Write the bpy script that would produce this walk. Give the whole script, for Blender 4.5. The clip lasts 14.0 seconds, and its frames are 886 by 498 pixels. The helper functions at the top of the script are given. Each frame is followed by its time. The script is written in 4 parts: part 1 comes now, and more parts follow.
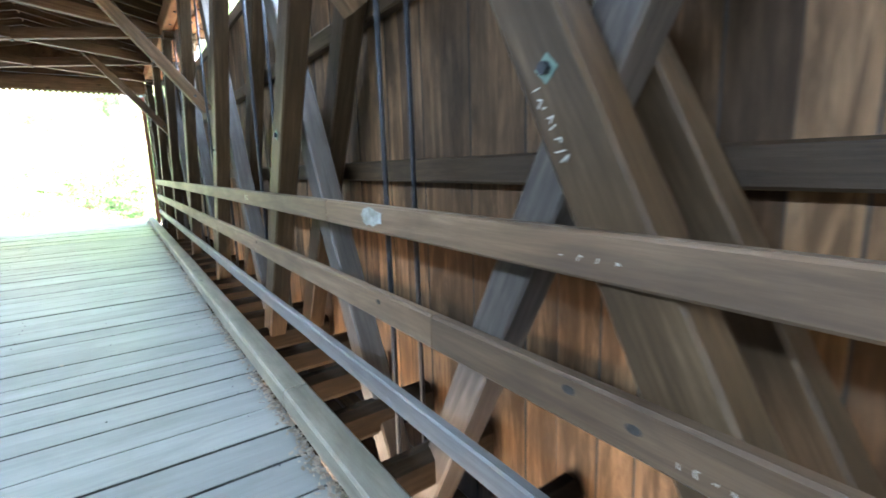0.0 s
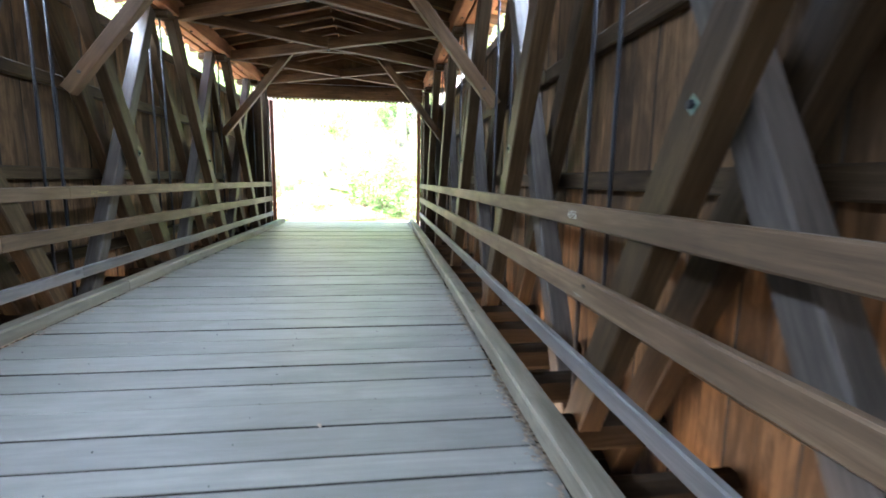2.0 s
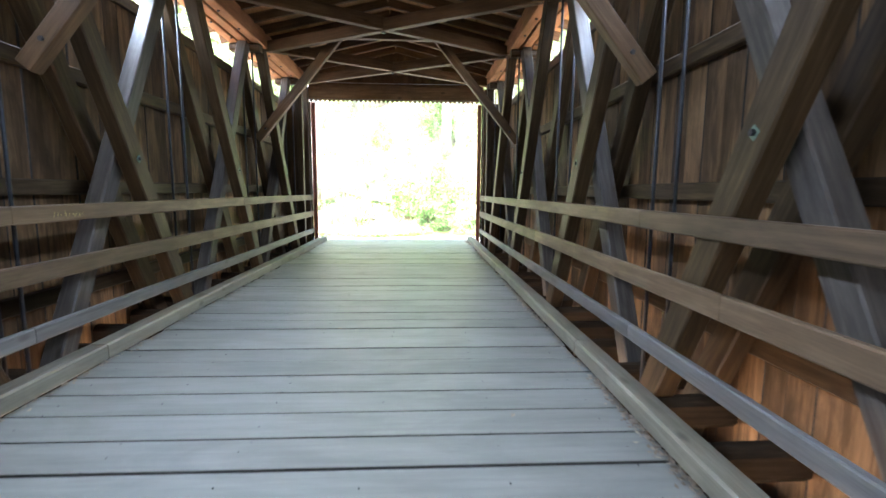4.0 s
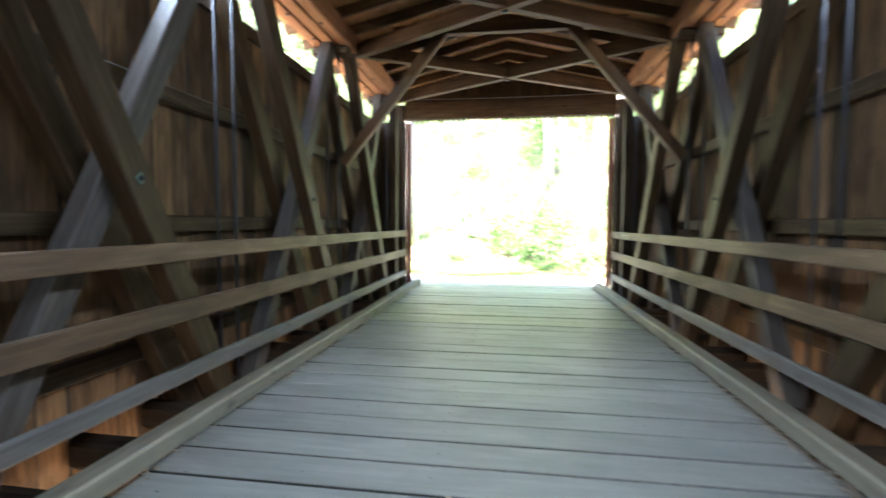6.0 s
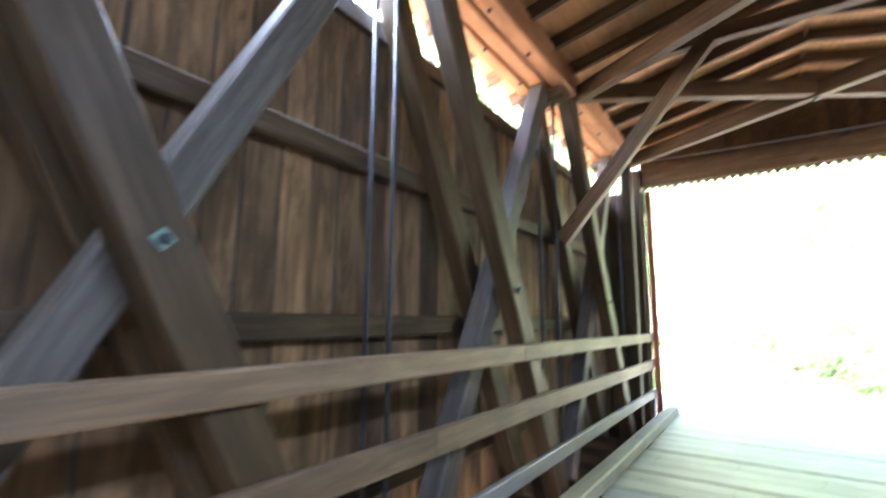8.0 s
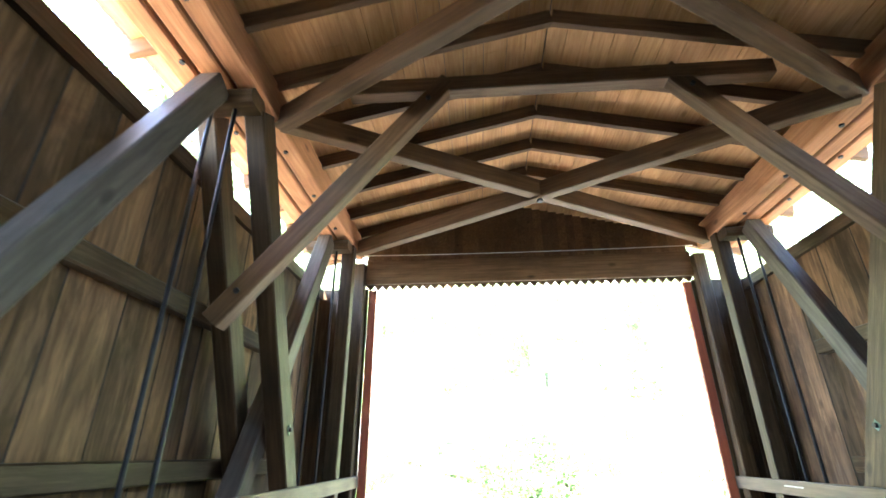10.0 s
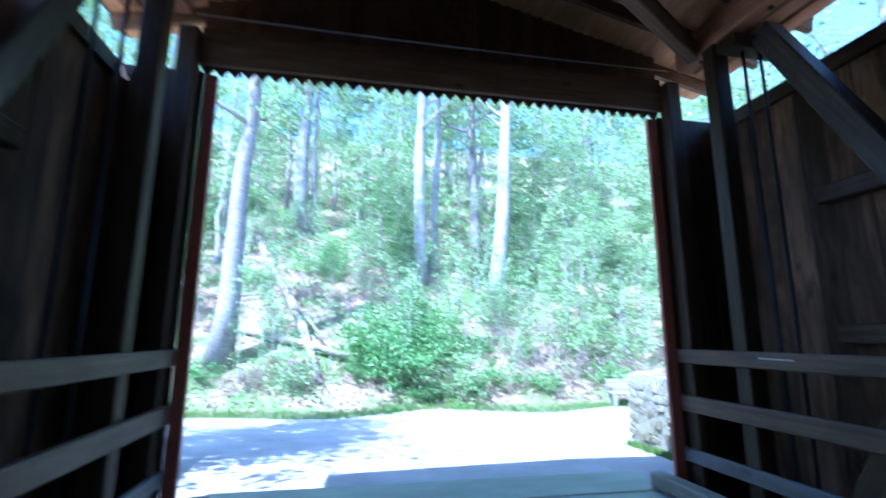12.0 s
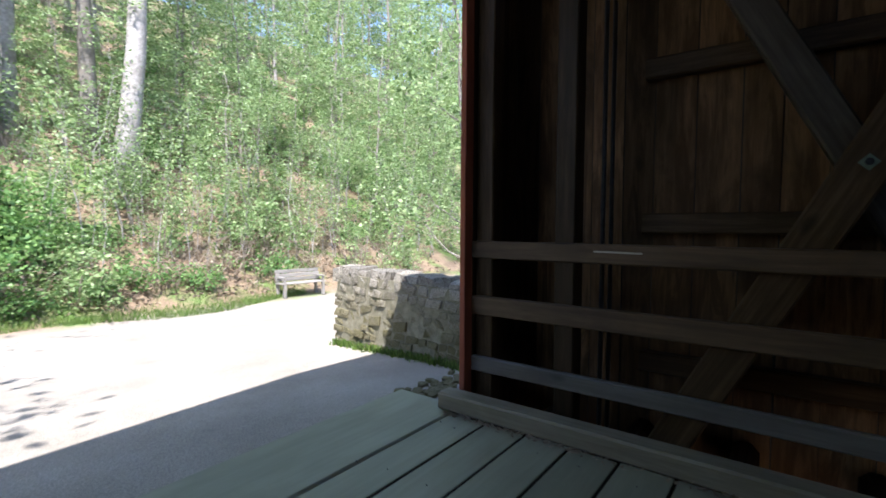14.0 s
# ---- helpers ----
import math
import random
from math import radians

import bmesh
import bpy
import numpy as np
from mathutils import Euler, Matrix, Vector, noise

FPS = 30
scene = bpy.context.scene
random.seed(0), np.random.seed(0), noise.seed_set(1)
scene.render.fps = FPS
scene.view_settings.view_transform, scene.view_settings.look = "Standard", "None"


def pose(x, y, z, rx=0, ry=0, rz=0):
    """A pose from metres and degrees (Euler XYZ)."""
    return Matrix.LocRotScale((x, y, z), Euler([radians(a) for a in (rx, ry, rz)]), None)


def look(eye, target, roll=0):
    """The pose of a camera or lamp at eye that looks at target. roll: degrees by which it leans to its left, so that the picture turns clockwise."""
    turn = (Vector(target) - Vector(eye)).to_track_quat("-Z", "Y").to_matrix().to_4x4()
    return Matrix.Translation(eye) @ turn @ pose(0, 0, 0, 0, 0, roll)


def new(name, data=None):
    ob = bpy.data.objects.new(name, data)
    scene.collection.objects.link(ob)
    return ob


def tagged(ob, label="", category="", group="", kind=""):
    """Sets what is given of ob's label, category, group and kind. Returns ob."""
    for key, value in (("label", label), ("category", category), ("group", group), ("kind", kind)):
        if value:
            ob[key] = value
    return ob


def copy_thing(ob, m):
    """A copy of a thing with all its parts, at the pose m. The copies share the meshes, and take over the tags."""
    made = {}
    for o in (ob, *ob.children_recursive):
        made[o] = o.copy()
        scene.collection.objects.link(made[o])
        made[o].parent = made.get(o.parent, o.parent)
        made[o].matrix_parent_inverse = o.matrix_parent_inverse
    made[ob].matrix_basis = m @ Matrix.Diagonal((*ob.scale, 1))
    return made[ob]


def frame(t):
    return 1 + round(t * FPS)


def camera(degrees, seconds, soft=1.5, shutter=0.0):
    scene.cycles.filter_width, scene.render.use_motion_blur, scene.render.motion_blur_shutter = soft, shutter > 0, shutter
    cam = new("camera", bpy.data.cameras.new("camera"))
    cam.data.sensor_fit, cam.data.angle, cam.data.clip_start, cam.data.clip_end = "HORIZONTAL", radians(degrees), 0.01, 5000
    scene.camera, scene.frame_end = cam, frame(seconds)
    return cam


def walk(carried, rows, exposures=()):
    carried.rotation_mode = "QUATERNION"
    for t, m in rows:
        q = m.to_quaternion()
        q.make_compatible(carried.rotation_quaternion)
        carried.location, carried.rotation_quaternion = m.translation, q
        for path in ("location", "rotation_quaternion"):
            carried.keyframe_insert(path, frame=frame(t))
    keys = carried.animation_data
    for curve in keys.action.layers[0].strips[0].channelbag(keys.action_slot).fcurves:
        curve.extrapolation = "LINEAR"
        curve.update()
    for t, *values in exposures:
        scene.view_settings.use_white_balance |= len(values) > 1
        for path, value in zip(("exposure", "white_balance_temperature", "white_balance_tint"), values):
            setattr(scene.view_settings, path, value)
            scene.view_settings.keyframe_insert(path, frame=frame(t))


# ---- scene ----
cam = camera(87.1, 14.0, 1.6, 0.4)
PATH = [
    (0, (1.279, -17.055, 1.453), (2.394, -15.433, 1.097), -1.8),
    (0.5, (1.33, -16.575, 1.381), (2.299, -14.854, 1.067), 0.4),
    (1, (1.34, -16.066, 1.357), (2.052, -14.228, 1.022), 0.6),
    (1.5, (1.213, -15.602, 1.371), (1.663, -13.683, 1.034), 0.8),
    (2, (1.114, -15.095, 1.405), (1.368, -13.134, 1.112), 0.9),
    (2.5, (0.917, -14.55, 1.422), (1.088, -12.579, 1.132), 0.7),
    (3, (0.768, -14.007, 1.403), (0.881, -12.031, 1.112), 0.7),
    (5.5, (0.298, -11.236, 1.421), (0.386, -9.244, 1.276), 0.1),
    (6, (0.089, -10.612, 1.423), (-0.194, -8.635, 1.315), 0.3),
    (6.5, (-0.141, -10.094, 1.406), (-0.984, -8.28, 1.405), 0.3),
    (7, (-0.387, -9.564, 1.438), (-1.615, -7.986, 1.473), 0.3),
    (7.5, (-0.573, -9.085, 1.444), (-1.897, -7.588, 1.516), 0.2),
    (8, (-0.691, -8.562, 1.453), (-1.81, -6.932, 1.757), 0.5),
    (8.5, (-0.671, -7.978, 1.533), (-1.335, -6.247, 2.282), -0.3),
    (11, (-0.869, -5.348, 1.51), (-0.946, -3.52, 2.317), 0.3),
    (11.5, (-0.935, -4.761, 1.384), (-0.962, -2.852, 1.982), 0.3),
    (12, (-0.885, -4.211, 1.376), (-0.515, -2.281, 1.749), 0.2),
    (12.5, (-0.69, -3.647, 1.369), (0.128, -1.831, 1.553), 0.2),
    (13, (-0.697, -3.129, 1.381), (0.488, -1.519, 1.357), 0.1),
    (13.5, (-0.704, -2.633, 1.352), (0.743, -1.254, 1.263), 0.2),
    (14, (-0.813, -2.032, 1.378), (0.785, -0.833, 1.285), 0.3),
]
EXPOSURES = ((0.0, 5.45, 5850, 13), (0.5, 5.0, 5950, 16), (1.0, 4.8, 6050, 18), (1.5, 4.75, 6150, 20), (3.0, 4.75, 6250, 21), (5.5, 4.65, 6250, 18), (6.5, 4.6, 6200, 17), (7.0, 4.6, 5850, 18), (7.5, 4.95, 5850, 19), (8.0, 5.7, 5900, 21), (8.5, 5.65, 5850, 19), (11.0, 5.65, 5850, 10), (11.5, 3.75, 5150, 13), (12.0, 2.55, 4150, 15), (12.5, 1.9, 4080, 12), (13.0, 1.75, 4600, 10), (13.5, 1.7, 5450, 15), (14.0, 1.65, 5950, 17))
walk(cam, [(t, look(eye, target, roll)) for t, eye, target, roll in PATH], EXPOSURES)

# ---------------------------------------------------------------- world and sun
SUN_WAY = Vector((0.45, 0.385, -1.0)).normalized()
world = bpy.data.worlds.new("world")
scene.world = world
world.use_nodes = True
wn = world.node_tree.nodes
sky = wn.new("ShaderNodeTexSky")
sky.sky_type = "NISHITA"
sky.sun_disc = False
sky.dust_density = 0.8
sky.sun_elevation = math.asin(-SUN_WAY.z)
sky.sun_rotation = math.atan2(-SUN_WAY.x, -SUN_WAY.y)
world.node_tree.links.new(sky.outputs[0], wn["Background"].inputs[0])
wn["Background"].inputs[1].default_value = 0.15

sun_data = bpy.data.lights.new("sun", "SUN")
sun_data.energy = 5.0
sun_data.angle = radians(0.5)
sun_data.color = (1.0, 0.95, 0.86)
sun = new("sun", sun_data)
sun.matrix_world = look((0, 0, 60), Vector((0, 0, 60)) + SUN_WAY)

# daylight from high in the sky, in the open slots under the eaves
for side, power in ((-1, 67.0), (1, 58.0)):
    slot_data = bpy.data.lights.new("eave_slot_daylight", "AREA")
    slot_data.shape = "RECTANGLE"
    slot_data.size, slot_data.size_y = 23.6, 0.30
    slot_data.energy = power
    slot_data.spread = radians(125)
    slot_data.color = (0.61, 0.80, 1.0)
    slot = new("eave_slot_daylight", slot_data)
    slot.matrix_world = look((side * 3.03, -17.2, 3.92), (side * (3.03 - 0.5), -17.2, 3.92 - 0.87))


# ---------------------------------------------------------------- materials
def nodes_of(name):
    m = bpy.data.materials.new(name)
    m.use_nodes = True
    nt = m.node_tree
    return m, nt, nt.nodes["Principled BSDF"], nt.links.new


def ramp(nt, stops):
    r = nt.nodes.new("ShaderNodeValToRGB")
    el = r.color_ramp.elements
    while len(el) < len(stops):
        el.new(0.5)
    for e, (p, c) in zip(el, stops):
        e.position = p
        e.color = (*c, 1)
    return r


def noise_tex(nt, vec, scale, detail=4, rough=0.55, dist=0.0):
    n = nt.nodes.new("ShaderNodeTexNoise")
    n.inputs["Scale"].default_value = scale
    n.inputs["Detail"].default_value = detail
    n.inputs["Roughness"].default_value = rough
    n.inputs["Distortion"].default_value = dist
    nt.links.new(vec, n.inputs["Vector"])
    return n


def mix(nt, fac, a, b, mode="MIX"):
    n = nt.nodes.new("ShaderNodeMix")
    n.data_type = "RGBA"
    n.blend_type = mode
    for sock, val in ((n.inputs[0], fac), (n.inputs[6], a), (n.inputs[7], b)):
        if isinstance(val, (int, float)):
            sock.default_value = val
        elif isinstance(val, tuple):
            sock.default_value = (*val, 1)
        else:
            nt.links.new(val, sock)
    return n.outputs[2]


def wood(name, dark, mid, light, stain=(0.05, 0.04, 0.03), stain_amount=0.5, spread=0.35, rough=0.75, grain=34.0, bump=0.35, knots=True, gloss=0.15, streak=0.0):
    """Weathered timber: grain along the local Y axis, blotches, knots and a tone of its own for each piece."""
    m, nt, bsdf, link = nodes_of(name)
    tc = nt.nodes.new("ShaderNodeTexCoord")
    info = nt.nodes.new("ShaderNodeObjectInfo")
    off = nt.nodes.new("ShaderNodeVectorMath")
    off.operation = "MULTIPLY_ADD"
    link(info.outputs["Random"], off.inputs[0])
    off.inputs[1].default_value = (37, 91, 53)
    link(tc.outputs["Object"], off.inputs[2])
    mp = nt.nodes.new("ShaderNodeMapping")
    mp.inputs["Scale"].default_value = (1.0, 0.05, 1.0)
    link(off.outputs[0], mp.inputs[0])
    g = noise_tex(nt, mp.outputs[0], grain, 6, 0.65, 0.4)
    mp2 = nt.nodes.new("ShaderNodeMapping")
    mp2.inputs["Scale"].default_value = (1.0, 0.35, 1.0)
    link(off.outputs[0], mp2.inputs[0])
    blot = noise_tex(nt, mp2.outputs[0], 3.2, 5, 0.6, 0.6)
    col = ramp(nt, [(0.22, dark), (0.5, mid), (0.82, light)])
    link(g.outputs[0], col.inputs[0])
    br = ramp(nt, [(0.42, (0, 0, 0)), (0.68, (1, 1, 1))])
    link(blot.outputs[0], br.inputs[0])
    mul = nt.nodes.new("ShaderNodeMath")
    mul.operation = "MULTIPLY"
    link(br.outputs[0], mul.inputs[0])
    mul.inputs[1].default_value = stain_amount
    c = mix(nt, mul.outputs[0], col.outputs[0], stain)
    if knots:
        mp3 = nt.nodes.new("ShaderNodeMapping")
        mp3.inputs["Scale"].default_value = (1.0, 0.45, 1.0)
        link(off.outputs[0], mp3.inputs[0])
        v = nt.nodes.new("ShaderNodeTexVoronoi")
        v.inputs["Scale"].default_value = 3.1
        link(mp3.outputs[0], v.inputs["Vector"])
        kr = ramp(nt, [(0.05, (1, 1, 1)), (0.11, (0, 0, 0))])
        link(v.outputs["Distance"], kr.inputs[0])
        km = nt.nodes.new("ShaderNodeMath")
        km.operation = "MULTIPLY"
        link(kr.outputs[0], km.inputs[0])
        km.inputs[1].default_value = 0.7
        c = mix(nt, km.outputs[0], c, tuple(0.45 * q for q in dark))
    if streak:
        # long water stains along the piece, broken by short ones
        mp4 = nt.nodes.new("ShaderNodeMapping")
        mp4.inputs["Scale"].default_value = (1.0, 0.11, 1.0)
        link(off.outputs[0], mp4.inputs[0])
        st = noise_tex(nt, mp4.outputs[0], 9.0, 5, 0.7, 1.2)
        stain_ramp = ramp(nt, [(0.46, (0, 0, 0)), (0.6, (1, 1, 1))])
        link(st.outputs[0], stain_ramp.inputs[0])
        sm = nt.nodes.new("ShaderNodeMath")
        sm.operation = "MULTIPLY"
        link(stain_ramp.outputs[0], sm.inputs[0])
        sm.inputs[1].default_value = streak
        c = mix(nt, sm.outputs[0], c, tuple(0.75 * q for q in dark))
    hsv = nt.nodes.new("ShaderNodeHueSaturation")
    mr = nt.nodes.new("ShaderNodeMapRange")
    link(info.outputs["Random"], mr.inputs[0])
    mr.inputs[3].default_value = 1 - spread
    mr.inputs[4].default_value = 1 + spread
    link(mr.outputs[0], hsv.inputs["Value"])
    link(c, hsv.inputs["Color"])
    link(hsv.outputs[0], bsdf.inputs["Base Color"])
    rr = nt.nodes.new("ShaderNodeMapRange")
    link(blot.outputs[0], rr.inputs[0])
    rr.inputs[3].default_value = rough - 0.15
    rr.inputs[4].default_value = min(1, rough + 0.15)
    link(rr.outputs[0], bsdf.inputs["Roughness"])
    bsdf.inputs["Specular IOR Level"].default_value = gloss
    bp = nt.nodes.new("ShaderNodeBump")
    bp.inputs["Strength"].default_value = bump
    bp.inputs["Distance"].default_value = 0.006
    link(g.outputs[0], bp.inputs["Height"])
    link(bp.outputs[0], bsdf.inputs["Normal"])
    return m


def plain(name, a, b, scale=6.0, rough=0.7, metal=0.0, bump=0.3, dist=0.01, spread=0.0, detail=6):
    """A mottled surface between two colours at two scales."""
    m, nt, bsdf, link = nodes_of(name)
    tc = nt.nodes.new("ShaderNodeTexCoord")
    n1 = noise_tex(nt, tc.outputs["Object"], scale, detail, 0.65)
    n2 = noise_tex(nt, tc.outputs["Object"], scale * 9, 4, 0.6)
    r = ramp(nt, [(0.3, a), (0.7, b)])
    link(n1.outputs[0], r.inputs[0])
    r2 = ramp(nt, [(0.3, (0.72, 0.72, 0.72)), (0.7, (1.15, 1.15, 1.15))])
    link(n2.outputs[0], r2.inputs[0])
    c = mix(nt, 1.0, r.outputs[0], r2.outputs[0], "MULTIPLY")
    if spread:
        info = nt.nodes.new("ShaderNodeObjectInfo")
        mr = nt.nodes.new("ShaderNodeMapRange")
        link(info.outputs["Random"], mr.inputs[0])
        mr.inputs[3].default_value = 1 - spread
        mr.inputs[4].default_value = 1 + spread
        hsv = nt.nodes.new("ShaderNodeHueSaturation")
        link(mr.outputs[0], hsv.inputs["Value"])
        link(c, hsv.inputs["Color"])
        c = hsv.outputs[0]
    link(c, bsdf.inputs["Base Color"])
    bsdf.inputs["Roughness"].default_value = rough
    bsdf.inputs["Metallic"].default_value = metal
    if bump:
        bp = nt.nodes.new("ShaderNodeBump")
        bp.inputs["Strength"].default_value = bump
        bp.inputs["Distance"].default_value = dist
        link(n2.outputs[0], bp.inputs["Height"])
        link(bp.outputs[0], bsdf.inputs["Normal"])
    return m


def foliage(name, a, b, c):
    """Leaves whose green varies from leaf to leaf, with some light passing through."""
    m, nt, bsdf, link = nodes_of(name)
    geo = nt.nodes.new("ShaderNodeNewGeometry")
    r = ramp(nt, [(0.0, a), (0.5, b), (1.0, c)])
    link(geo.outputs["Random Per Island"], r.inputs[0])
    link(r.outputs[0], bsdf.inputs["Base Color"])
    bsdf.inputs["Roughness"].default_value = 0.5
    tr = nt.nodes.new("ShaderNodeBsdfTranslucent")
    link(r.outputs[0], tr.inputs[0])
    mx = nt.nodes.new("ShaderNodeMixShader")
    mx.inputs[0].default_value = 0.4
    link(bsdf.outputs[0], mx.inputs[1])
    link(tr.outputs[0], mx.inputs[2])
    link(mx.outputs[0], nt.nodes["Material Output"].inputs[0])
    return m


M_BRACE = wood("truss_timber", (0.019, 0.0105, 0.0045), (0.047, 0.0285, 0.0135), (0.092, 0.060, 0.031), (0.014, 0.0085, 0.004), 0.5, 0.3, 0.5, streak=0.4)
# about half the tone of the truss timber
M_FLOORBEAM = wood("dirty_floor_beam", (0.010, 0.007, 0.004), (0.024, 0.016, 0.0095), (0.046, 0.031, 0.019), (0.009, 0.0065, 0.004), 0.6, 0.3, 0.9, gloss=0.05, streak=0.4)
M_SIDING = wood("siding_board", (0.056, 0.029, 0.0115), (0.122, 0.068, 0.030), (0.208, 0.125, 0.063), (0.018, 0.011, 0.006), 0.85, 0.55, 0.65, 20, streak=0.8)
# deck wood with the green bounce light near the portal put into its colour
M_DECK_BOUNCE = wood("newer_deck_plank", (0.195, 0.195, 0.135), (0.24, 0.24, 0.168), (0.28, 0.275, 0.20), (0.155, 0.152, 0.105), 0.45, 0.1, 0.5, 26, 0.18, False, 0.4)
M_DECK = wood("deck_plank", (0.144, 0.142, 0.120), (0.184, 0.181, 0.154), (0.225, 0.221, 0.19), (0.108, 0.106, 0.085), 0.5, 0.12, 0.5, 26, 0.18, False, 0.45)
M_RAIL = wood("rail_board", (0.062, 0.037, 0.019), (0.108, 0.067, 0.036), (0.17, 0.115, 0.066), (0.038, 0.025, 0.015), 0.6, 0.28, 0.55, 24, 0.3, True, 0.25, 0.35)
# lowest rail: cool sky light mixed into the wood colour as grey
M_GREYRAIL = wood("silvered_rail_board", (0.076, 0.070, 0.061), (0.122, 0.115, 0.103), (0.178, 0.170, 0.155), (0.052, 0.047, 0.040), 0.5, 0.15, 0.5, 24, 0.3, True, 0.35, 0.25)
# counter braces get sky light in their colour the same way
M_COUNTER = wood("greyed_counter_timber", (0.031, 0.024, 0.018), (0.066, 0.055, 0.044), (0.112, 0.097, 0.080), (0.022, 0.017, 0.012), 0.5, 0.2, 0.5, streak=0.3)
M_CURB = wood("curb_timber", (0.13, 0.112, 0.075), (0.19, 0.168, 0.118), (0.255, 0.23, 0.168), (0.08, 0.07, 0.05), 0.55, 0.1, 0.6, 24, 0.3, True, 0.3, 0.3)
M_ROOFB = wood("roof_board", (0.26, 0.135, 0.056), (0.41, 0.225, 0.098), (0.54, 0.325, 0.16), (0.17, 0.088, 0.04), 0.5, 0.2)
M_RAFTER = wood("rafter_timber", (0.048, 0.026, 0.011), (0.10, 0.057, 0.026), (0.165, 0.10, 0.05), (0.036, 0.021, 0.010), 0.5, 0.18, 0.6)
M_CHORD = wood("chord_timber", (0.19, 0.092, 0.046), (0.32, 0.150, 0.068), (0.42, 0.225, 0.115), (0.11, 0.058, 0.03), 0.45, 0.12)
# near black: shade painted into plank and siding joints; also the rail knots
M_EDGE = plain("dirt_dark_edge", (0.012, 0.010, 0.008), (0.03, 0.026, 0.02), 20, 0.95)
M_RED = wood("red_paint", (0.20, 0.055, 0.03), (0.27, 0.075, 0.042), (0.33, 0.10, 0.06), (0.16, 0.06, 0.04), 0.4, 0.08, 0.55)
M_LOG = wood("bark_log", (0.16, 0.13, 0.10), (0.28, 0.24, 0.19), (0.42, 0.37, 0.31), (0.10, 0.08, 0.06), 0.6, 0.2)
M_IRON = plain("dark_iron", (0.010, 0.011, 0.013), (0.03, 0.03, 0.032), 14, 0.5, 0.2, 0.2, 0.002)
M_IRON.node_tree.nodes["Principled BSDF"].inputs["Specular IOR Level"].default_value = 0.25
M_ZINC = plain("galvanised_steel", (0.42, 0.43, 0.43), (0.62, 0.63, 0.62), 25, 0.45, 0.8, 0.2, 0.002)
M_SHINGLE = plain("shingle", (0.07, 0.06, 0.055), (0.14, 0.12, 0.105), 5, 0.9)
M_PLATE = plain("green_painted_iron", (0.05, 0.085, 0.062), (0.11, 0.165, 0.125), 20, 0.6, 0, 0.2, 0.003)
M_PALE = plain("worn_pale_paint", (0.11, 0.10, 0.07), (0.30, 0.31, 0.27), 16, 0.8, 0, 0.2, 0.003)
M_STONE = plain("rubble_stone", (0.11, 0.095, 0.072), (0.42, 0.39, 0.33), 6, 0.9, 0, 0.8, 0.02, 0.3)


def add_moss(m, low, high, colour):
    """Patches of moss on the foot of a wall."""
    nt = m.node_tree
    bsdf = nt.nodes["Principled BSDF"]
    base = bsdf.inputs["Base Color"].links[0].from_socket
    geo = nt.nodes.new("ShaderNodeNewGeometry")
    sep = nt.nodes.new("ShaderNodeSeparateXYZ")
    nt.links.new(geo.outputs["Position"], sep.inputs[0])
    n = noise_tex(nt, geo.outputs["Position"], 4.0, 5, 0.7)
    add = nt.nodes.new("ShaderNodeMath")
    add.operation = "MULTIPLY_ADD"
    nt.links.new(n.outputs[0], add.inputs[0])
    add.inputs[1].default_value = 0.9
    nt.links.new(sep.outputs["Z"], add.inputs[2])
    mr = nt.nodes.new("ShaderNodeMapRange")
    nt.links.new(add.outputs[0], mr.inputs[0])
    mr.inputs[1].default_value = low
    mr.inputs[2].default_value = high
    mr.inputs[3].default_value = 0.75
    mr.inputs[4].default_value = 0.0
    nt.links.new(mix(nt, mr.outputs[0], base, colour), bsdf.inputs["Base Color"])


add_moss(M_STONE, 0.55, 1.1, (0.105, 0.09, 0.022))
M_MORTAR = plain("lime_mortar", (0.11, 0.10, 0.06), (0.26, 0.24, 0.17), 8, 0.95, 0, 0.6, 0.01)
M_DEBRIS = plain("leaf_litter_bits", (0.05, 0.04, 0.03), (0.22, 0.17, 0.12), 18, 0.9, 0, 0.5, 0.005, 0.4)
M_CHALK = plain("chalk", (0.30, 0.285, 0.24), (0.44, 0.42, 0.37), 40, 0.9, 0, 0.2, 0.002)
M_YELLOW = plain("yellow_chalk", (0.34, 0.26, 0.09), (0.46, 0.37, 0.15), 40, 0.9, 0, 0.2, 0.002)
M_BENCH = wood("weathered_bench", (0.17, 0.155, 0.135), (0.25, 0.235, 0.21), (0.34, 0.32, 0.29), (0.12, 0.11, 0.095), 0.4, 0.1)
M_LEAF = foliage("spring_leaves", (0.09, 0.155, 0.045), (0.205, 0.31, 0.11), (0.40, 0.50, 0.25))
M_LEAF2 = foliage("shrub_leaves", (0.055, 0.13, 0.035), (0.125, 0.25, 0.065), (0.25, 0.39, 0.13))
M_GRASS = foliage("verge_grass", (0.05, 0.10, 0.02), (0.10, 0.18, 0.03), (0.18, 0.25, 0.06))
M_TWIG = foliage("dry_twigs", (0.14, 0.105, 0.07), (0.26, 0.20, 0.14), (0.38, 0.32, 0.24))
M_TRUNK = wood("tree_bark", (0.13, 0.115, 0.10), (0.25, 0.225, 0.195), (0.40, 0.37, 0.33), (0.12, 0.11, 0.085), 0.5, 0.25, 0.9, 14, 0.9)
M_PALEBARK = wood("pale_bark", (0.19, 0.175, 0.16), (0.32, 0.30, 0.28), (0.47, 0.45, 0.42), (0.14, 0.125, 0.10), 0.55, 0.15, 0.85, 12, 0.6, streak=0.4)


